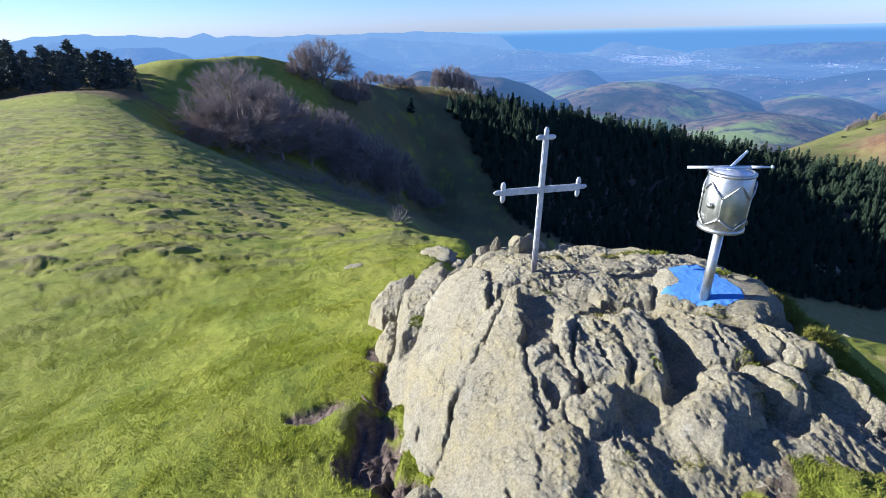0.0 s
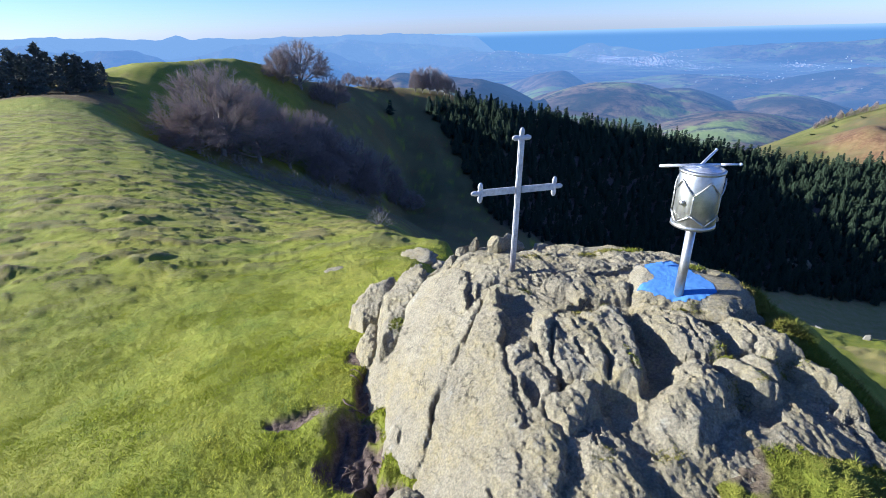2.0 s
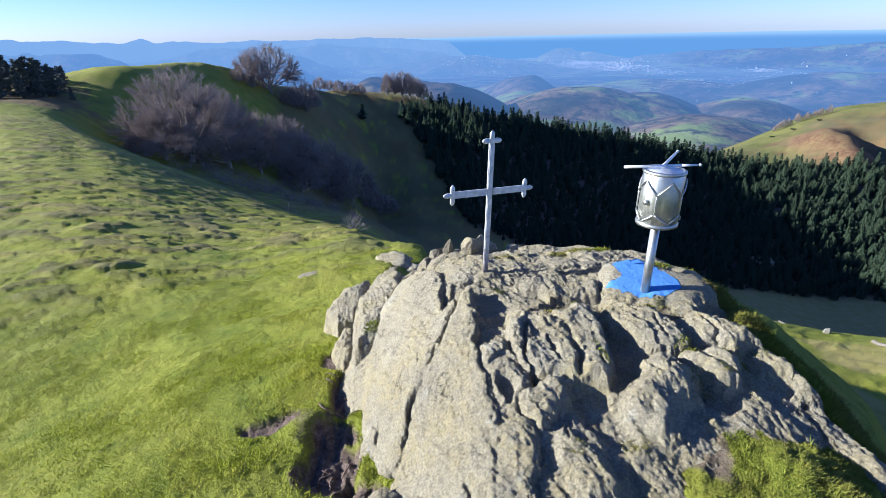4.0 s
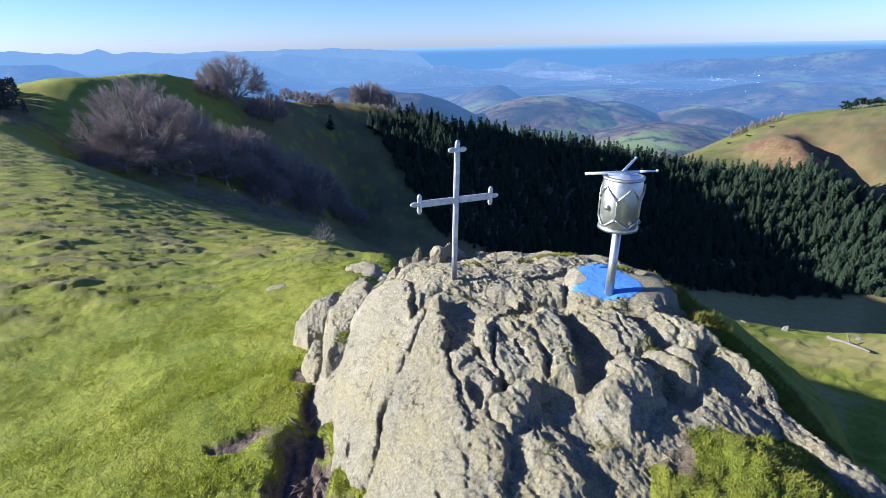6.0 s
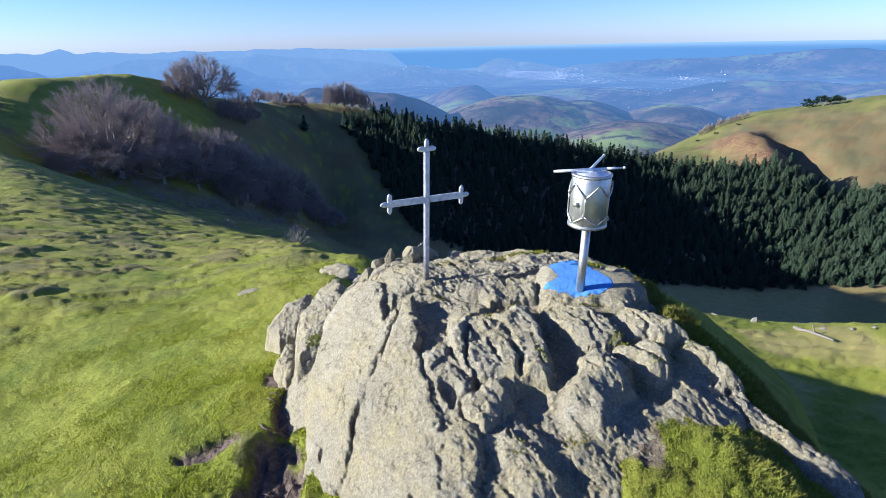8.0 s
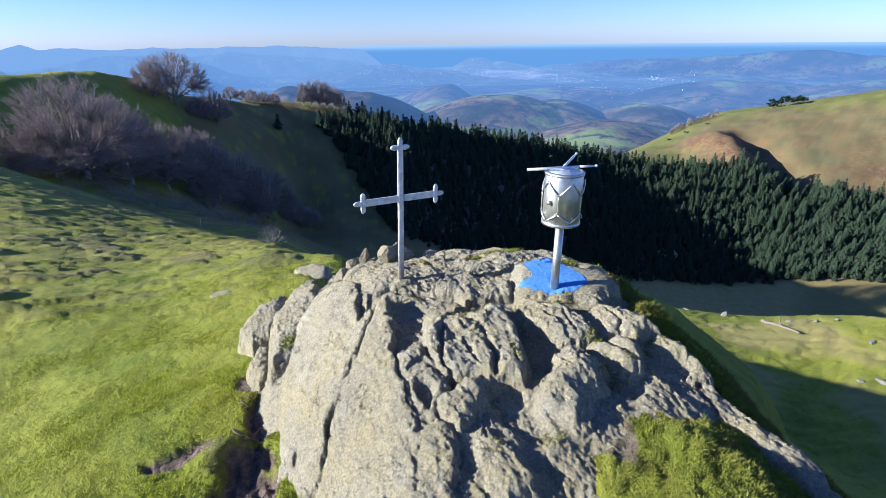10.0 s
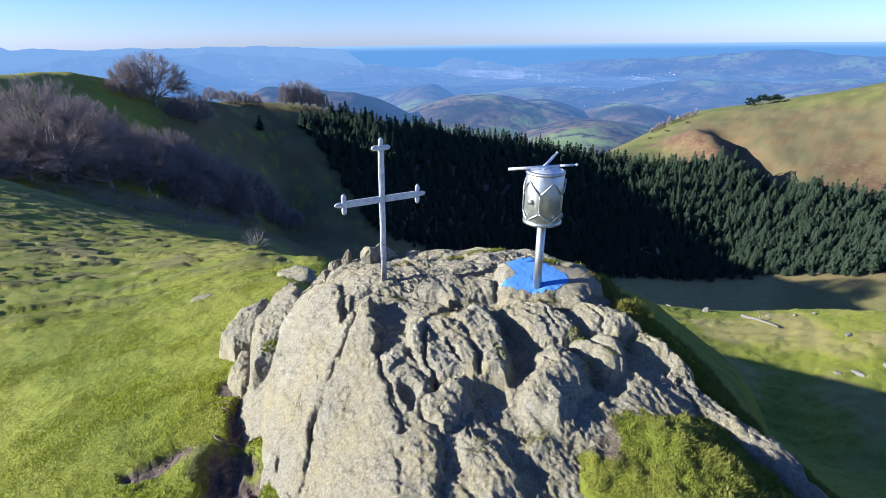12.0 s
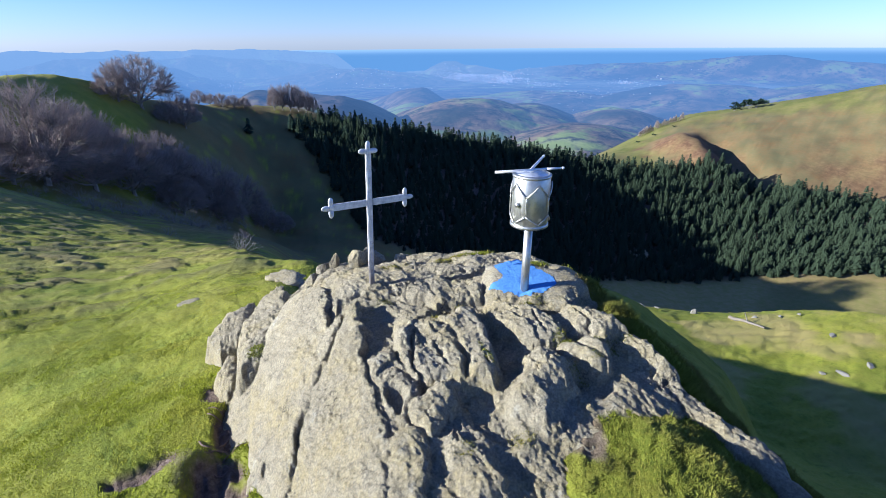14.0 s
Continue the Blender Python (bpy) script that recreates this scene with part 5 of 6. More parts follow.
def bare_tree_meshes(seed, height=9.0, wide=5.5, branches=620, twigs=46, low=0.16):
    """A low-forking tree: limbs spread into a dome of branches, with a haze of bare twigs round it."""
    rng = random.Random(seed)
    wood, fine = Soup(), Soup()
    fork = Vector((rng.uniform(-.2, .2), rng.uniform(-.2, .2), height * 0.13))
    wood.limb((0, 0, -0.8), fork * 0.5, 0.030 * height, 0.025 * height, 7)
    wood.limb(fork * 0.5, fork, 0.025 * height, 0.018 * height, 7)
    lumps = [(rng.uniform(0, 2 * math.pi), rng.uniform(0.1, 1.2), rng.uniform(-.09, .06)) for _ in range(9)]

    def dome(w, el, share):
        """A point of the crown: compass angle, angle over the ground, share of the way out."""
        swell = 1.0
        for lw, le, amp in lumps:
            near = math.cos(el) * math.cos(le) * math.cos(w - lw) + math.sin(el) * math.sin(le)
            swell += amp * max(0.0, near) ** 6
        r = share * swell
        return Vector((r * wide * math.cos(el) * math.cos(w), r * wide * math.cos(el) * math.sin(w), height * (low + (1 - low) * r * math.sin(el) * 1.0)))

    nodes = []

    def bough(a, b, r0, r1, bits, sag, sides):
        last = a
        for k in range(1, bits + 1):
            s = k / bits
            p = a.lerp(b, s) + Vector((rng.gauss(0, 1), rng.gauss(0, 1), 0)) * 0.012 * height + Vector((0, 0, sag * 4 * s * (1 - s)))
            if k == bits:
                p = b
            wood.limb(last, p, r0 + (r1 - r0) * (s - 1 / bits), r0 + (r1 - r0) * s, sides)
            nodes.append(p)
            last = p

    for k in range(17):
        w, el = 2.4 * k + rng.uniform(-.3, .3), radians(8 + 76 * ((k + rng.random()) / 17))
        bough(fork * rng.uniform(0.5, 1.0), dome(w, el, rng.uniform(0.55, 0.75)), 0.012 * height, 0.004 * height, 5, -0.03 * height, 5)
    ends = []
    for k in range(branches):
        w, el = rng.uniform(0, 2 * math.pi), math.asin(rng.uniform(0.03, 1.0) ** 1.1)
        b = dome(w, el, 0.96 - 0.40 * rng.random() ** 1.8)
        inner = b * 0.8
        a = min(nodes[:85], key=lambda q: (q - inner).length_squared)
        bough(a, b, 0.0030 * height, 0.0010 * height, 3, -0.01 * height, 3)
        ends.append((a, b))
    for a, b in ends:
        out = ((b - Vector((0, 0, height * 0.1))).normalized() + Vector((0, 0, 0.18))).normalized()
        for _ in range(twigs):
            at = a.lerp(b, rng.uniform(0.35, 1.0))
            d = (out + Vector((rng.gauss(0, .6), rng.gauss(0, .6), rng.gauss(0, .5)))).normalized()
            side = d.cross(Vector((rng.gauss(0, 1), rng.gauss(0, 1), rng.gauss(0, 1)))).normalized() * 0.0009 * height
            fine.blade(at, at + d * height * rng.uniform(0.04, 0.085), side)
    return wood.mesh("trunk", M_BARK), fine.mesh("crown", M_TWIG)


def tree_kind(name, meshes, label, category, group):
    ob = thing(name, (0, 0, 0), label, category, group)
    under("trunk", meshes[0], ob)
    under("crown", meshes[1], ob)
    return ob


BEECH = [tree_kind("beech_tree", bare_tree_meshes(s, 9.0, w), "leafless grey-brown beech on the shaded valley slope", "tree", "beeches on the slope") for s, w in ((3, 5.4), (4, 4.6), (5, 5.0))]
rng = random.Random(12)


def up_slope(th, el, lo=62, hi=260):
    """The place along a bearing where the far slope has risen to an angle over the eye."""
    r = lo
    while r < hi and math.degrees(math.atan2(at_bearing(th, r)[2] - EYE, r)) < el:
        r += 0.5
    return r


# bearing, angle of the foot, height, width over height, kind
spots = [(-21.3, -11.8, 13.2, 1.18, 0), (-17.8, -12.9, 11.8, 1.1, 1), (-19.4, -11.4, 11.6, 1.1, 2), (-14.8, -13.8, 11.8, 1.05, 2), (-12.3, -14.5, 12.2, 1.05, 0), (-15.8, -12.6, 10.4, 1.0, 1), (-10.2, -15.6, 12.0, 1.0, 1),
         (-7.8, -16.6, 12.4, 1.0, 2), (-5.2, -17.8, 11.5, 1.0, 0), (-23.6, -11.4, 7.6, 1.2, 1), (-10.8, -16.4, 7.0, 1.2, 0), (-6.6, -17.8, 6.4, 1.2, 2), (-3.2, -18.8, 7.0, 1.2, 1), (-1.2, -19.6, 5.5, 1.2, 0)]
far_spots = [(-12.4, -5.8, 12.4, 1.2, 0), (-14.2, -5.0, 9.0, 1.0, 2), (-9.0, -7.9, 8.6, 1.05, 1), (-10.4, -7.4, 6.4, 1.0, 2), (-7.4, -5.7, 4.6, 1.0, 0), (-6.4, -5.8, 4.2, 1.3, 2), (-5.3, -6.1, 5.0, 1.2, 1), (-4.2, -6.2, 4.6, 1.2, 0), (-3.2, -6.3, 4.2, 1.3, 1),
             (-0.2, -6.6, 9.0, 0.62, 1), (0.6, -6.7, 10.0, 0.62, 2), (1.4, -6.8, 10.6, 0.62, 0), (2.2, -6.9, 10.4, 0.62, 1), (3.0, -7.0, 9.4, 0.62, 2), (3.7, -7.2, 7.4, 0.62, 0)]
for k, (th, el, h, wide, kind) in enumerate(spots + far_spots):
    r = up_slope(th, el)
    x, y, z = at_bearing(th, r)
    ob = BEECH[k] if k < 3 else copy_thing(BEECH[kind], Matrix())
    ob.matrix_world = pose(x, y, z, 0, 0, rng.uniform(0, 360)) @ Matrix.Diagonal((h / 9.0 * wide, h / 9.0 * wide, h / 9.0, 1))
    if k >= len(spots):
        tagged(ob, "leafless tree standing on the far ridge", group="trees on the ridge")

for k in range(16):
    th = 39.2 + 4.2 * (k + rng.uniform(-.3, .3)) / 16
    x, y, z = at_bearing(th, float(over_bearing(BACK_R, np.array([th]))[0]) * float(stretch(th)) + 4)
    h = rng.uniform(4.5, 8.0)
    ob = copy_thing(BEECH[k % 3], Matrix())
    ob.matrix_world = pose(x, y, z, 0, 0, rng.uniform(0, 360)) @ Matrix.Diagonal((h / 9.0 * 0.45, h / 9.0 * 0.45, h / 9.0, 1))
    tagged(ob, "thin leafless tree in a row on the bare hill", group="row of trees on the hill")


def build_ruin():
    """Roofless walls of a small stone hut below the wood."""
    x, y, z = at_bearing(41.0, up_slope(41.0, -22.0, 130, 320))
    ob = thing("ruined_hut", (x, y, z), "roofless grey stone hut in the shade below the wood", "hut")
    ob.matrix_world = pose(x, y, z, 0, 0, -20)
    r = random.Random(6)
    for cx, cy, a, b in ((0, -2.0, 3.2, 0.3), (0, 2.0, 3.2, 0.3), (-2.9, 0, 0.3, 1.7), (2.9, 0, 0.3, 1.7)):
        bm = bmesh.new()
        n = 9
        ring = []
        for k in range(n + 1):
            s = 2 * k / n - 1
            px, py = (cx + s * a, cy) if a > b else (cx, cy + s * b)
            dx, dy = (0, b) if a > b else (a, 0)
            top = r.uniform(1.1, 2.0)
            ring.append([bm.verts.new((px + sx * dx, py + sx * dy, h)) for sx, h in ((-1, -1.5), (-1, top), (1, top), (1, -1.5))])
        for p, q in zip(ring, ring[1:]):
            for i in range(4):
                bm.faces.new((p[i], p[(i + 1) % 4], q[(i + 1) % 4], q[i]))
        bm.faces.new(ring[0])
        bm.faces.new(ring[-1][::-1])
        part("wall", bm, M_ROCK, ob, smooth=False)


build_ruin()
UNDER = random.Random(44)
SHRUB = tree_kind("thorn_shrub", bare_tree_meshes(31, 9.0, 6.0, 60, 14, 0.02), "small leafless pale shrub at the meadow edge", "shrub", "meadow shrubs")
for k, (th, r, h) in enumerate([(-5.3, 15.5, 0.95), (-12.6, 27, 0.9), (-11.8, 27.5, 0.7), (-5.9, 15.8, 0.6)]):
    x, y, z = at_bearing(th, r)
    ob = SHRUB if k == 0 else copy_thing(SHRUB, Matrix())
    ob.matrix_world = pose(x, y, z, 0, 0, 70 * k) @ Matrix.Scale(h / 9.0, 4)
for k in range(46):
    th = -23.5 + 19 * (k + UNDER.uniform(-.4, .4)) / 46
    x, y, z = at_bearing(th, up_slope(th, -12.6 - 0.36 * (th + 21.5) - UNDER.uniform(-0.3, 1.6)))
    ob = copy_thing(SHRUB, Matrix())
    ob.matrix_world = pose(x, y, z, 0, 0, UNDER.uniform(0, 360)) @ Matrix.Scale(UNDER.uniform(1.3, 2.6) / 9.0, 4)
    tagged(ob, "bare brown brushwood under the beeches", group="brushwood under the beeches")


def pine_soup(seed, height, wide, tiers=11, arms=9):
    """Whorls of drooping needle sprays round a straight stem; each spray a small folded wedge."""
    rng = random.Random(seed)
    stem, crown = Soup(), Soup()
    stem.limb((0, 0, -0.8), (0, 0, height * 0.96), 0.018 * height, 0.003 * height, 5)
    for t in range(tiers):
        s = (t + rng.uniform(-.2, .2)) / tiers
        z = height * (0.10 + 0.88 * max(s, 0))
        reach = wide * (1 - max(s, 0)) ** 0.7 * rng.uniform(0.78, 1.15) + 0.025 * height
        n = max(5, int(arms * (1 - 0.5 * s)))
        for k in range(n):
            w = 2 * math.pi * (k + rng.uniform(-.35, .35)) / n + t
            r = reach * rng.uniform(0.72, 1.15)
            d = Vector((math.cos(w), math.sin(w), 0))
            side = Vector((-d.y, d.x, 0)) * r * rng.uniform(0.26, 0.40)
            a = Vector((0, 0, z + 0.07 * height))
            tip = d * r + Vector((0, 0, z - 0.05 * height + rng.uniform(-.03, .05) * height))
            mid = d * r * 0.55 + Vector((0, 0, z + 0.03 * height))
            i = len(crown.v)
            crown.v += [a, mid + side - Vector((0, 0, .035 * height)), tip, mid - side - Vector((0, 0, .035 * height)), mid + Vector((0, 0, .012 * height))]
            crown.f += [(i, i + 1, i + 4), (i + 1, i + 2, i + 4), (i + 2, i + 3, i + 4), (i + 3, i, i + 4)]
    return stem, crown


PINES = []
for s, w in ((51, 2.0), (52, 2.4), (53, 1.75)):
    stem, crown = pine_soup(s, 8.0, w, 9, 8)
    PINES.append((tree_kind("pine_tree", (stem.mesh("trunk", M_BARK), crown.mesh("crown", M_NEEDLE)), "dark green conifer in the plantation wood", "tree", "conifers of the wood"), stem, crown))


def build_wood():
    rng = random.Random(77)
    singles, rest_v, rest_f, rest_n = [], [], [], 0
    th = 0.0
    while th < 72:
        far_off = float(stretch(th))
        foot, crest = float(over_bearing(FOOT_R, np.array([th]))[0]) * far_off, float(over_bearing(CREST_R, np.array([th]))[0]) * far_off
        # the wood thins out towards the bare hill
        start = foot + (crest - foot) * max(0, 9 - th) / 9 * 0.75
        r = start + rng.uniform(0, 4)
        end = crest + 6 - 4.0 * max(0, 9 - th)
        while r < end:
            r += rng.uniform(2.2, 5.0) * r / 280
            if rng.random() > 0.22 + th / 8:
                continue
            x, y, z = at_bearing(th + rng.uniform(-.45, .45), r)
            h = r * 0.024 * (rng.uniform(1.05, 1.45) if rng.random() < 0.3 else rng.uniform(0.5, 0.95))
            if (r < start + 9 or r > end - 4) and th > 12 and len(singles) < 280:
                singles.append((x, y, z, h))
                continue
            k = rng.randrange(3)
            w = rng.uniform(0, 2 * math.pi)
            c, s, q = math.cos(w), math.sin(w), h / 8.0
            v = CROWN_V[k] * (np.array([rng.uniform(0.85, 1.35)] * 2 + [1.0]) * q)
            rest_v.append(np.stack([v[:, 0] * c - v[:, 1] * s + x, v[:, 0] * s + v[:, 1] * c + y, v[:, 2] + z], -1))
            rest_f.append(CROWN_F[k] + rest_n)
            rest_n += len(v)
        th += 0.42
    tagged(new("pine_wood", mesh_from("pine_wood", np.concatenate(rest_v), np.concatenate(rest_f), M_NEEDLE, False)), "dense dark conifer plantation on the valley side", "wood", kind="stuff")
    for k, (x, y, z, h) in enumerate(singles):
        ob = PINES[k % 3][0] if k < 3 else copy_thing(PINES[k % 3][0], Matrix())
        ob.matrix_world = pose(x, y, z, 0, 0, rng.uniform(0, 360)) @ Matrix.Diagonal((h / 8.0 * rng.uniform(0.85, 1.3), h / 8.0 * rng.uniform(0.85, 1.3), h / 8.0, 1))
    # young conifers standing alone on the slope before the wood
    for th, el, h in ((-3.1, -9.0, 5.4), (1.3, -8.9, 6.4), (4.6, -11.8, 7.0), (7.0, -10.6, 7.0), (3.0, -10.6, 4.4), (5.8, -11.2, 5.0)):
        x, y, z = at_bearing(th, up_slope(th, el))
        ob = copy_thing(PINES[1][0], Matrix())
        ob.matrix_world = pose(x, y, z, 0, 0, 50 * th) @ Matrix.Diagonal((h / 7.0, h / 7.0, h / 8.0, 1))
        tagged(ob, "lone young green conifer on the shaded slope", group="young conifers")


CROWN_V = [np.array([tuple(p) for p in c.v]) for _, _, c in PINES]
CROWN_F = [np.array(c.f) for _, _, c in PINES]
build_wood()

def broad_pine(seed, height, wide):
    """An old pine: a bent stem, boughs, and uneven clumps of needles on them."""
    rng = random.Random(seed)
    stem, crown = Soup(), Soup()
    top = Vector((rng.gauss(0, .3), rng.gauss(0, .3), height * 0.93))
    stem.limb((0, 0, -0.8), top * 0.5, 0.020 * height, 0.013 * height, 6)
    stem.limb(top * 0.5, top, 0.013 * height, 0.004 * height, 5)
    for k in range(40):
        s = 0.02 + 0.98 * (k + rng.random()) / 40
        w = 2.4 * k + rng.uniform(-.5, .5)
        reach = wide * (0.8 if s < 0.25 else 1.0) * (1.06 - s) ** 0.8 * rng.uniform(0.4, 1.2)
        a = top * (s * 0.97)
        b = Vector((math.cos(w) * reach, math.sin(w) * reach, height * (s + rng.uniform(-.02, .06))))
        stem.limb(a, b, 0.005 * height, 0.002 * height, 3)
        for _ in range(3):
            at = a.lerp(b, rng.uniform(0.5, 1.05))
            size = height * rng.uniform(0.05, 0.08)
            for _ in range(13):
                d = Vector((rng.gauss(0, 1), rng.gauss(0, 1), rng.gauss(0.3, .7))).normalized()
                side = d.cross(Vector((rng.gauss(0, 1), rng.gauss(0, 1), rng.gauss(0, 1)))).normalized() * size * 0.28
                p = at + d * size * 0.3
                crown.blade(p, p + d * size * rng.uniform(0.7, 1.2), side)
    return stem.mesh("trunk", M_BARK), crown.mesh("crown", M_RIDGE_NEEDLE)


rng = random.Random(5)
RIDGE_PINES = [tree_kind("pine_tree", broad_pine(s, 8.0, w), "dark grey-green pine in the windbreak on the ridge", "tree", "pines on the ridge") for s, w in ((54, 2.2), (55, 1.8), (56, 2.5))]
for k in range(110):
    th, r = -62.0 + 32.6 * (k + rng.uniform(-.4, .4)) / 110, rng.uniform(94, 116)
    x, y, z = at_bearing(th, r)
    ob = RIDGE_PINES[k] if k < 3 else copy_thing(RIDGE_PINES[k % 3], Matrix())
    h = rng.uniform(4.2, 7.6) * float(np.interp(th, [-40, -34, -31, -29.4], [1.0, 0.85, 0.62, 0.3]))
    ob.matrix_world = pose(x, y, z, 0, 0, rng.uniform(0, 360)) @ Matrix.Diagonal((h / 6.4, h / 6.4, h / 8, 1))


# ---- grass and moss round the rock ----
def blades(name, label, count, area, height, material, seed, lean=0.5, wide=0.0016, thin=3.0):
    """Short blades of grass, one thin wedge each, scattered over the turf."""
    rng = np.random.default_rng(seed)
    x0, x1, y0, y1 = area
    x, y = rng.uniform(x0, x1, count * 3), rng.uniform(y0, y1, count * 3)
    away = np.hypot(x, y)
    keep = (rng.random(count * 3) < np.exp(-np.clip(away - 2.0, 0, None) / thin)) & (rng.random(count * 3) < 0.25 + 0.75 * smoothstep(fractal(x, y, 2.0, 4, 0.6, seed), -0.5, 0.5))
    x, y = x[keep][:count], y[keep][:count]
    r, th = np.hypot(x, y), np.degrees(np.arctan2(x, y))
    i, j = np.clip(np.searchsorted(TH, th) - 1, 0, len(TH) - 2), np.clip(np.searchsorted(RR, r) - 1, 0, len(RR) - 2)
    u, v = (th - TH[i]) / (TH[i + 1] - TH[i]), (r - RR[j]) / (RR[j + 1] - RR[j])
    z = (GZ[i, j] * (1 - u) + GZ[i + 1, j] * u) * (1 - v) + (GZ[i, j + 1] * (1 - u) + GZ[i + 1, j + 1] * u) * v
    a, b = np.clip(np.searchsorted(RX[:, 0], x) - 1, 0, RX.shape[0] - 1), np.clip(np.searchsorted(RY[0], y) - 1, 0, RX.shape[1] - 1)
    free = (RZ[a, b] < z + 0.004) | (x < RX[0, 0]) | (y > RY[0, -1])
    for cx, cy, sa, sb, turn, depth in HOLLOWS:
        hole = blob(x, y, cx, cy, sa, sb, turn)
        free &= (hole <= 0) | (hole + 0.2 * fractal(x, y, 9, 2, 0.5, 31) < 0.15)
    seat = blob(x, y, 1.10, 1.28, 0.11, 0.24, -14)
    free &= (seat <= 0) | (seat + 0.3 * fractal(x, y, 9, 2, 0.5, 33) < 0.25)
    x, y, z = x[free], y[free], z[free]
    n = len(x)
    h = height * rng.uniform(0.5, 1.3, n) * (0.7 + 0.5 * smoothstep(fractal(x, y, 5.0, 3, 0.5, seed + 1), -0.3, 0.6))
    w = rng.uniform(0, 2 * np.pi, n)
    l = rng.uniform(0.1, lean, n) * h * 1.6
    sx, sy = np.cos(w) * wide, np.sin(w) * wide
    q = w + rng.uniform(0.5, 2.6, n)
    base = np.stack([x, y, z - 0.003], -1)
    side = np.stack([sx, sy, np.zeros(n)], -1)
    tip = base + np.stack([np.cos(q) * l, np.sin(q) * l, h], -1)
    verts = np.stack([base - side, base + side, tip], 1).reshape(-1, 3)
    faces = np.arange(3 * n).reshape(-1, 3)
    return tagged(new(name, mesh_from(name, verts, faces, material, False)), label, "grass", kind="stuff")


def blade_material(name, a, b, c):
    k = Mat(name, 0.9, spec=0.05)
    col = k.mix(k.island(), a, b)
    col = k.mix(k.step(k.noise(1.6, 5, 0.65), 0.45, 0.7), col, c)
    k.color(col)
    return k.m


M_BLADE = blade_material("grass_blades", (0.18, 0.225, 0.014), (0.38, 0.40, 0.036), (0.40, 0.37, 0.06))
M_MOSS = blade_material("moss_and_grass", (0.10, 0.125, 0.016), (0.25, 0.26, 0.040), (0.21, 0.165, 0.055))
blades("grass", "short grazed green grass beside the rock", 480000, (-5.5, 0.9, 0.7, 7.0), 0.0145, M_BLADE, 201, 1.1, 0.0021, 3.2)
blades("grass", "longer grass and moss on the bank", 130000, (0.8, 3.4, 0.5, 3.0), 0.013, M_MOSS, 203, 0.9, 0.0024, 9.0)

blades("grass", "dense moss and short grass on the sunny bank", 150000, (0.95, 2.2, 0.5, 1.7), 0.011, M_MOSS, 205, 0.9, 0.0022, 9.0)
blades("grass", "long rough grass on the bank behind the rock", 150000, (1.5, 3.2, 1.2, 3.6), 0.030, M_MOSS, 207, 0.9, 0.0024, 9.0)


def roots(cx, cy, count, seed):
    """Bare twisted roots that show in the trodden soil."""
    rng = random.Random(seed)
    base = thing("heather_roots", (cx, cy, ground_z(cx, cy)), "bare twisted brown roots in the trodden soil", "roots")
    for _ in range(count):
        x, y, w = cx + rng.gauss(0, 0.05), cy + rng.gauss(0, 0.06), rng.uniform(0, 2 * math.pi)
        line = []
        for k in range(7):
            z = ground_z(x, y) + 0.002 + 0.008 * math.sin(math.pi * k / 6)
            line.append(Vector((x - cx, y - cy, z - base.location.z)))
            w += rng.gauss(0, 0.45)
            x, y = x + 0.017 * math.cos(w), y + 0.017 * math.sin(w)
        bm = bmesh.new()
        sweep(bm, line, rng.uniform(0.0025, 0.0045), 6)
        part("root", bm, M_ROOT, base)


M_ROOT = plain("root_bark", (0.17, 0.12, 0.10), 0.9, 60.0)
roots(-0.36, 2.12, 9, 71)
roots(-0.36, 2.42, 9, 72)
roots(-0.34, 1.66, 7, 73)

M_BOULDER = plain("lichened_stone", (0.20, 0.19, 0.165), 0.9, 9.0)


# ---- stones, logs and bushes of the pasture and the far hill ----
def pasture_stone(th, r, a, b, c, seed):
    x, y, z = at_bearing(th, r)
    ob = thing("pasture_stone", (x, y, z), "grey lichened boulder lying on the pasture", "stone", "stones on the pasture")
    p = part("stone", stone_mesh(seed, (a * 0.5, b * 0.5, c * 0.6), 10, 8, 0.05), M_BOULDER, ob, smooth=False)
    p.matrix_local = pose(0, 0, c * 0.3, 0, 0, seed * 40)


for k, (th, r, a, b, c) in enumerate([(48.0, 25, 0.42, 0.3, 0.36), (41.0, 25.5, 0.6, 0.25, 0.15), (42.6, 25.5, 0.7, 0.25, 0.13), (44.2, 25.5, 0.45, 0.25, 0.12), (53.8, 25, 0.25, 0.2, 0.13),
                                      (56.0, 25.5, 0.25, 0.2, 0.13), (60.6, 24, 0.5, 0.35, 0.16), (62.4, 21, 0.55, 0.35, 0.16), (60.8, 20.5, 0.3, 0.2, 0.12), (57.5, 26, 0.25, 0.2, 0.13), (64.0, 22, 0.5, 0.3, 0.15)]):
    pasture_stone(th, r, a, b, c, 81 + k)


def fallen_log(th, r, th2, r2, radius):
    a, b = Vector(at_bearing(th, r)), Vector(at_bearing(th2, r2))
    ob = thing("fallen_log", a, "bleached fallen tree trunk lying on the pasture", "log")
    s = Soup()
    n, last = 7, None
    rng = random.Random(4)
    for k in range(n + 1):
        p = a.lerp(b, k / n)
        p = Vector((p.x, p.y, ground_z(p.x, p.y) + radius * 0.8 + rng.uniform(-.01, .04))) - a
        if last is not None:
            s.limb(last, p, radius * (1 - 0.07 * k), radius * (1 - 0.07 * (k + 1)), 8)
        last = p
    s.limb(last * 0.55, last * 0.55 + Vector((0.15, 0.4, 0.35)), radius * 0.4, radius * 0.15, 5)
    under("log", s.mesh("log", plain("bleached_wood", (0.17, 0.15, 0.125), 0.9, 12.0), True), ob)


fallen_log(51.6, 24.6, 55.0, 23.4, 0.09)


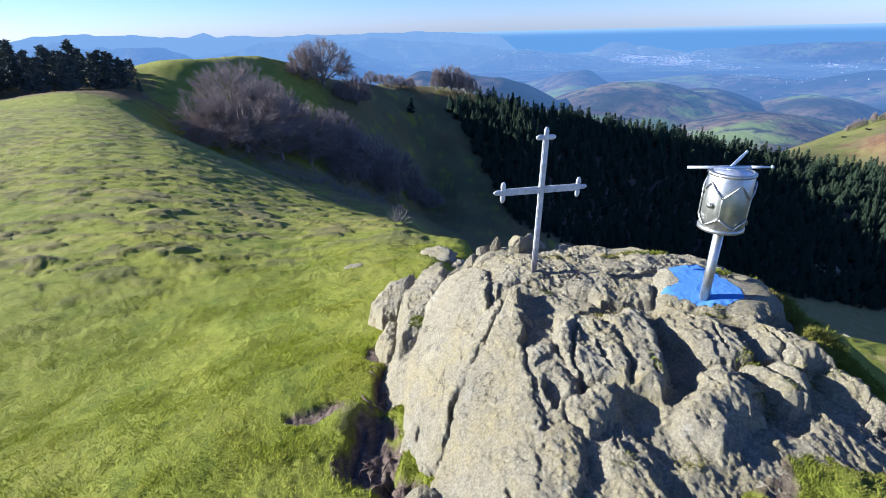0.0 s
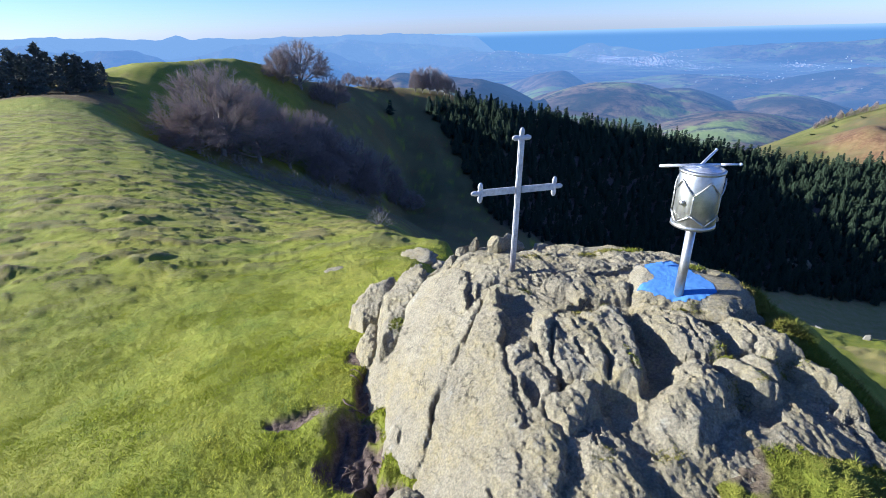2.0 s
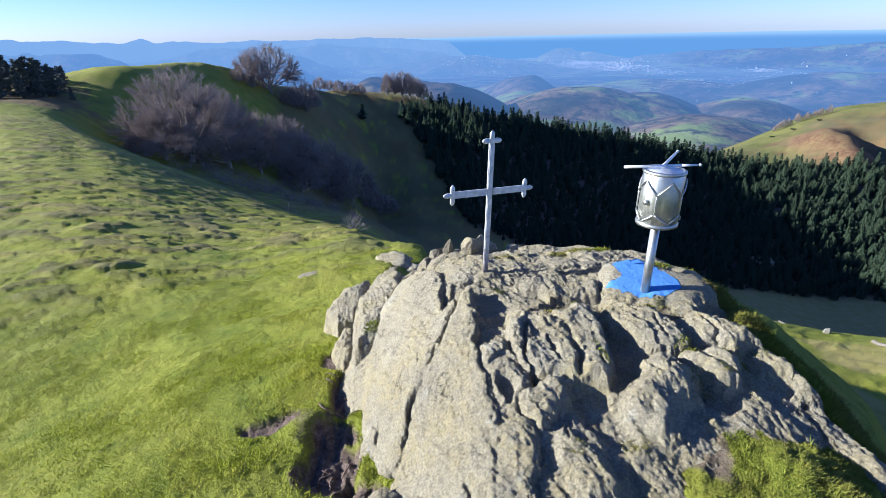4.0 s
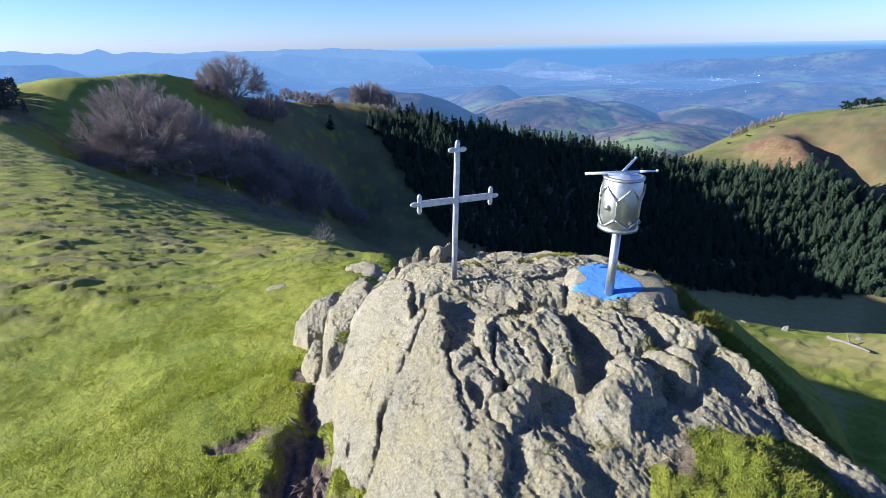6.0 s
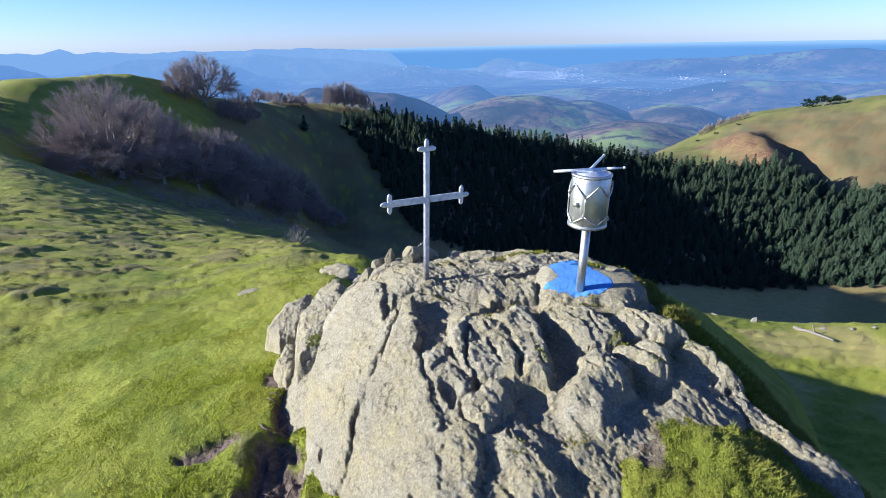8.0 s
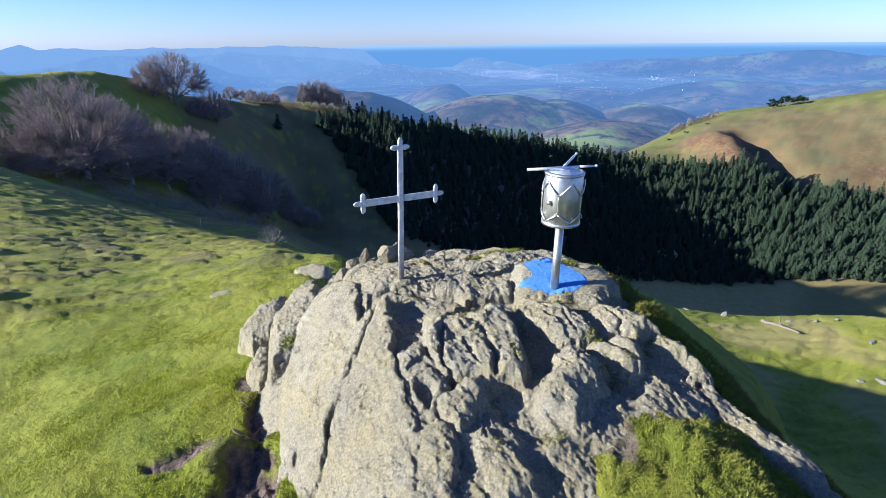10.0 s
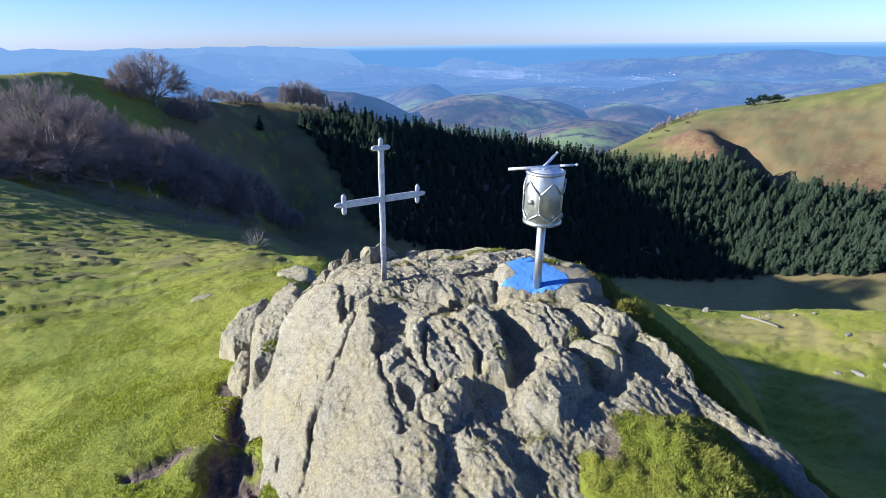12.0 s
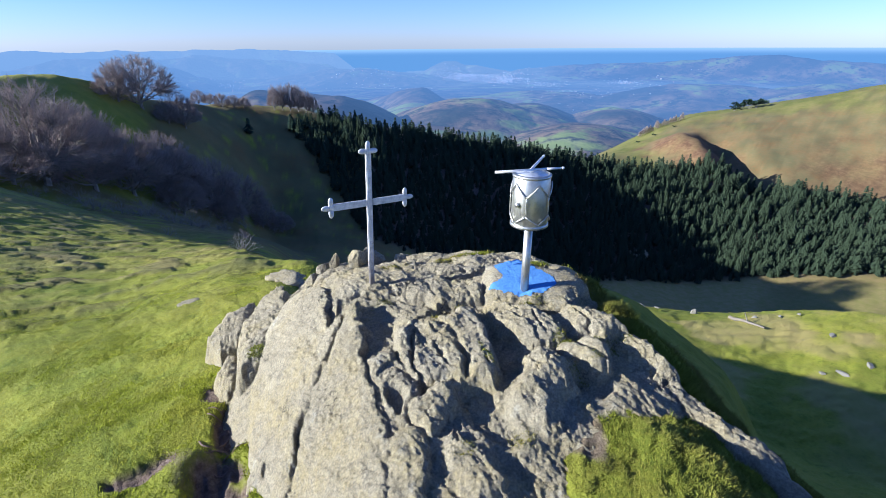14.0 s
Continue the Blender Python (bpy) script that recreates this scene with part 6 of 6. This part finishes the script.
def bush_meshes(seed, wide, high, count=420):
    """A low evergreen bush: many small leaf wedges in an uneven heap round short stems."""
    rng = random.Random(seed)
    wood, leaf = Soup(), Soup()
    for _ in range(7):
        wood.limb((0, 0, -0.2), (rng.gauss(0, wide * .4), rng.gauss(0, wide * .4), high * 0.6), 0.05, 0.02, 4)
    heads = [(rng.gauss(0, wide * .45), rng.gauss(0, wide * .45), high * rng.uniform(.3, .7), rng.uniform(.25, .45) * wide) for _ in range(9)]
    for _ in range(count):
        hx, hy, hz, hr = rng.choice(heads)
        d = Vector((rng.gauss(0, 1), rng.gauss(0, 1), abs(rng.gauss(0, 1)) * .8)).normalized()
        p = Vector((hx, hy, hz)) + d * hr * rng.uniform(.6, 1.05)
        side = d.cross(Vector((rng.gauss(0, 1), rng.gauss(0, 1), rng.gauss(0, 1)))).normalized() * hr * 0.22
        leaf.blade(p, p + (d + Vector((0, 0, .4))) * hr * 0.45, side)
    return wood.mesh("stem", M_BARK), leaf.mesh("foliage", M_NEEDLE)


BUSH = thing("gorse_bush", (0, 0, 0), "dark evergreen bush on the bare hill", "bush", "bushes on the hill")
for name, me in zip(("stem", "foliage"), bush_meshes(9, 2.0, 2.4)):
    under(name, me, BUSH)
rng = random.Random(15)
places = [(48.2, 262, 1.5), (48.8, 262, 1.7), (49.4, 263, 1.6), (50.0, 264, 1.4), (47.6, 262, 1.0)]
places += [(39 + 0.55 * k + rng.uniform(-.2, .2), 236 + 1.2 * k, rng.uniform(0.4, 0.9)) for k in range(0, 7, 3)]
for k, (th, r, q) in enumerate(places):
    x, y, z = at_bearing(th, r)
    x, y, z = at_bearing(th, r * float(stretch(th)))
    ob = BUSH if k == 0 else copy_thing(BUSH, Matrix())
    ob.matrix_world = pose(x, y, z, 0, 0, rng.uniform(0, 360)) @ Matrix.Scale(q * float(stretch(th)), 4)


# ---- moss and grass in the joints of the rock ----
M_LICHEN = blade_material("yellow_moss", (0.20, 0.185, 0.04), (0.29, 0.255, 0.065), (0.16, 0.165, 0.035))
TUFTS = [
        (0.81, 2.05, 0.09, 0.05, 260, 0.018, M_MOSS), (1.26, 1.67, 0.07, 0.04, 240, 0.02, M_MOSS), (1.27, 1.50, 0.09, 0.04, 260, 0.014, M_LICHEN), (1.24, 1.95, 0.07, 0.03, 240, 0.02, M_MOSS),
        (1.22, 2.70, 0.13, 0.07, 420, 0.03, M_MOSS), (1.66, 2.08, 0.08, 0.08, 320, 0.03, M_MOSS), (-0.18, 2.62, 0.05, 0.10, 300, 0.02, M_MOSS), (-0.17, 1.62, 0.05, 0.04, 160, 0.015, M_MOSS),
        (1.05, 2.68, 0.12, 0.05, 300, 0.02, M_LICHEN), (0.68, 2.70, 0.10, 0.04, 220, 0.012, M_LICHEN), (0.52, 2.30, 0.07, 0.03, 160, 0.012, M_MOSS), (0.86, 1.66, 0.02, 0.08, 120, 0.012, M_MOSS),
        (1.48, 1.60, 0.10, 0.03, 220, 0.016, M_MOSS), (0.62, 1.28, 0.05, 0.04, 140, 0.010, M_LICHEN), (0.86, 1.28, 0.06, 0.05, 180, 0.012, M_LICHEN), (1.50, 2.42, 0.10, 0.05, 240, 0.022, M_MOSS)]
for material, label in ((M_MOSS, "green moss and grass in the rock joints"), (M_LICHEN, "yellow-green cushion moss on the rock")):
    rng = random.Random(300)
    soup = Soup()
    for cx, cy, a, b, count, high, m in TUFTS:
        if m is not material:
            continue
        for _ in range(count * 3):
            w, q = rng.uniform(0, 2 * math.pi), math.sqrt(rng.random()) * rng.uniform(0.6, 1.2)
            x, y = cx + a * q * math.cos(w), cy + b * q * math.sin(w)
            p = Vector((x, y, max(rock_z(x, y), ground_z(x, y)) - 0.003))
            side = Vector((rng.gauss(0, 1), rng.gauss(0, 1), 0)).normalized() * 0.0022
            soup.blade(p, p + Vector((rng.gauss(0, .55), rng.gauss(0, .55), 1)) * high * 0.7 * rng.uniform(.4, 1.2), side)
    tagged(new("moss", soup.mesh("moss", material)), label, "moss", kind="stuff")
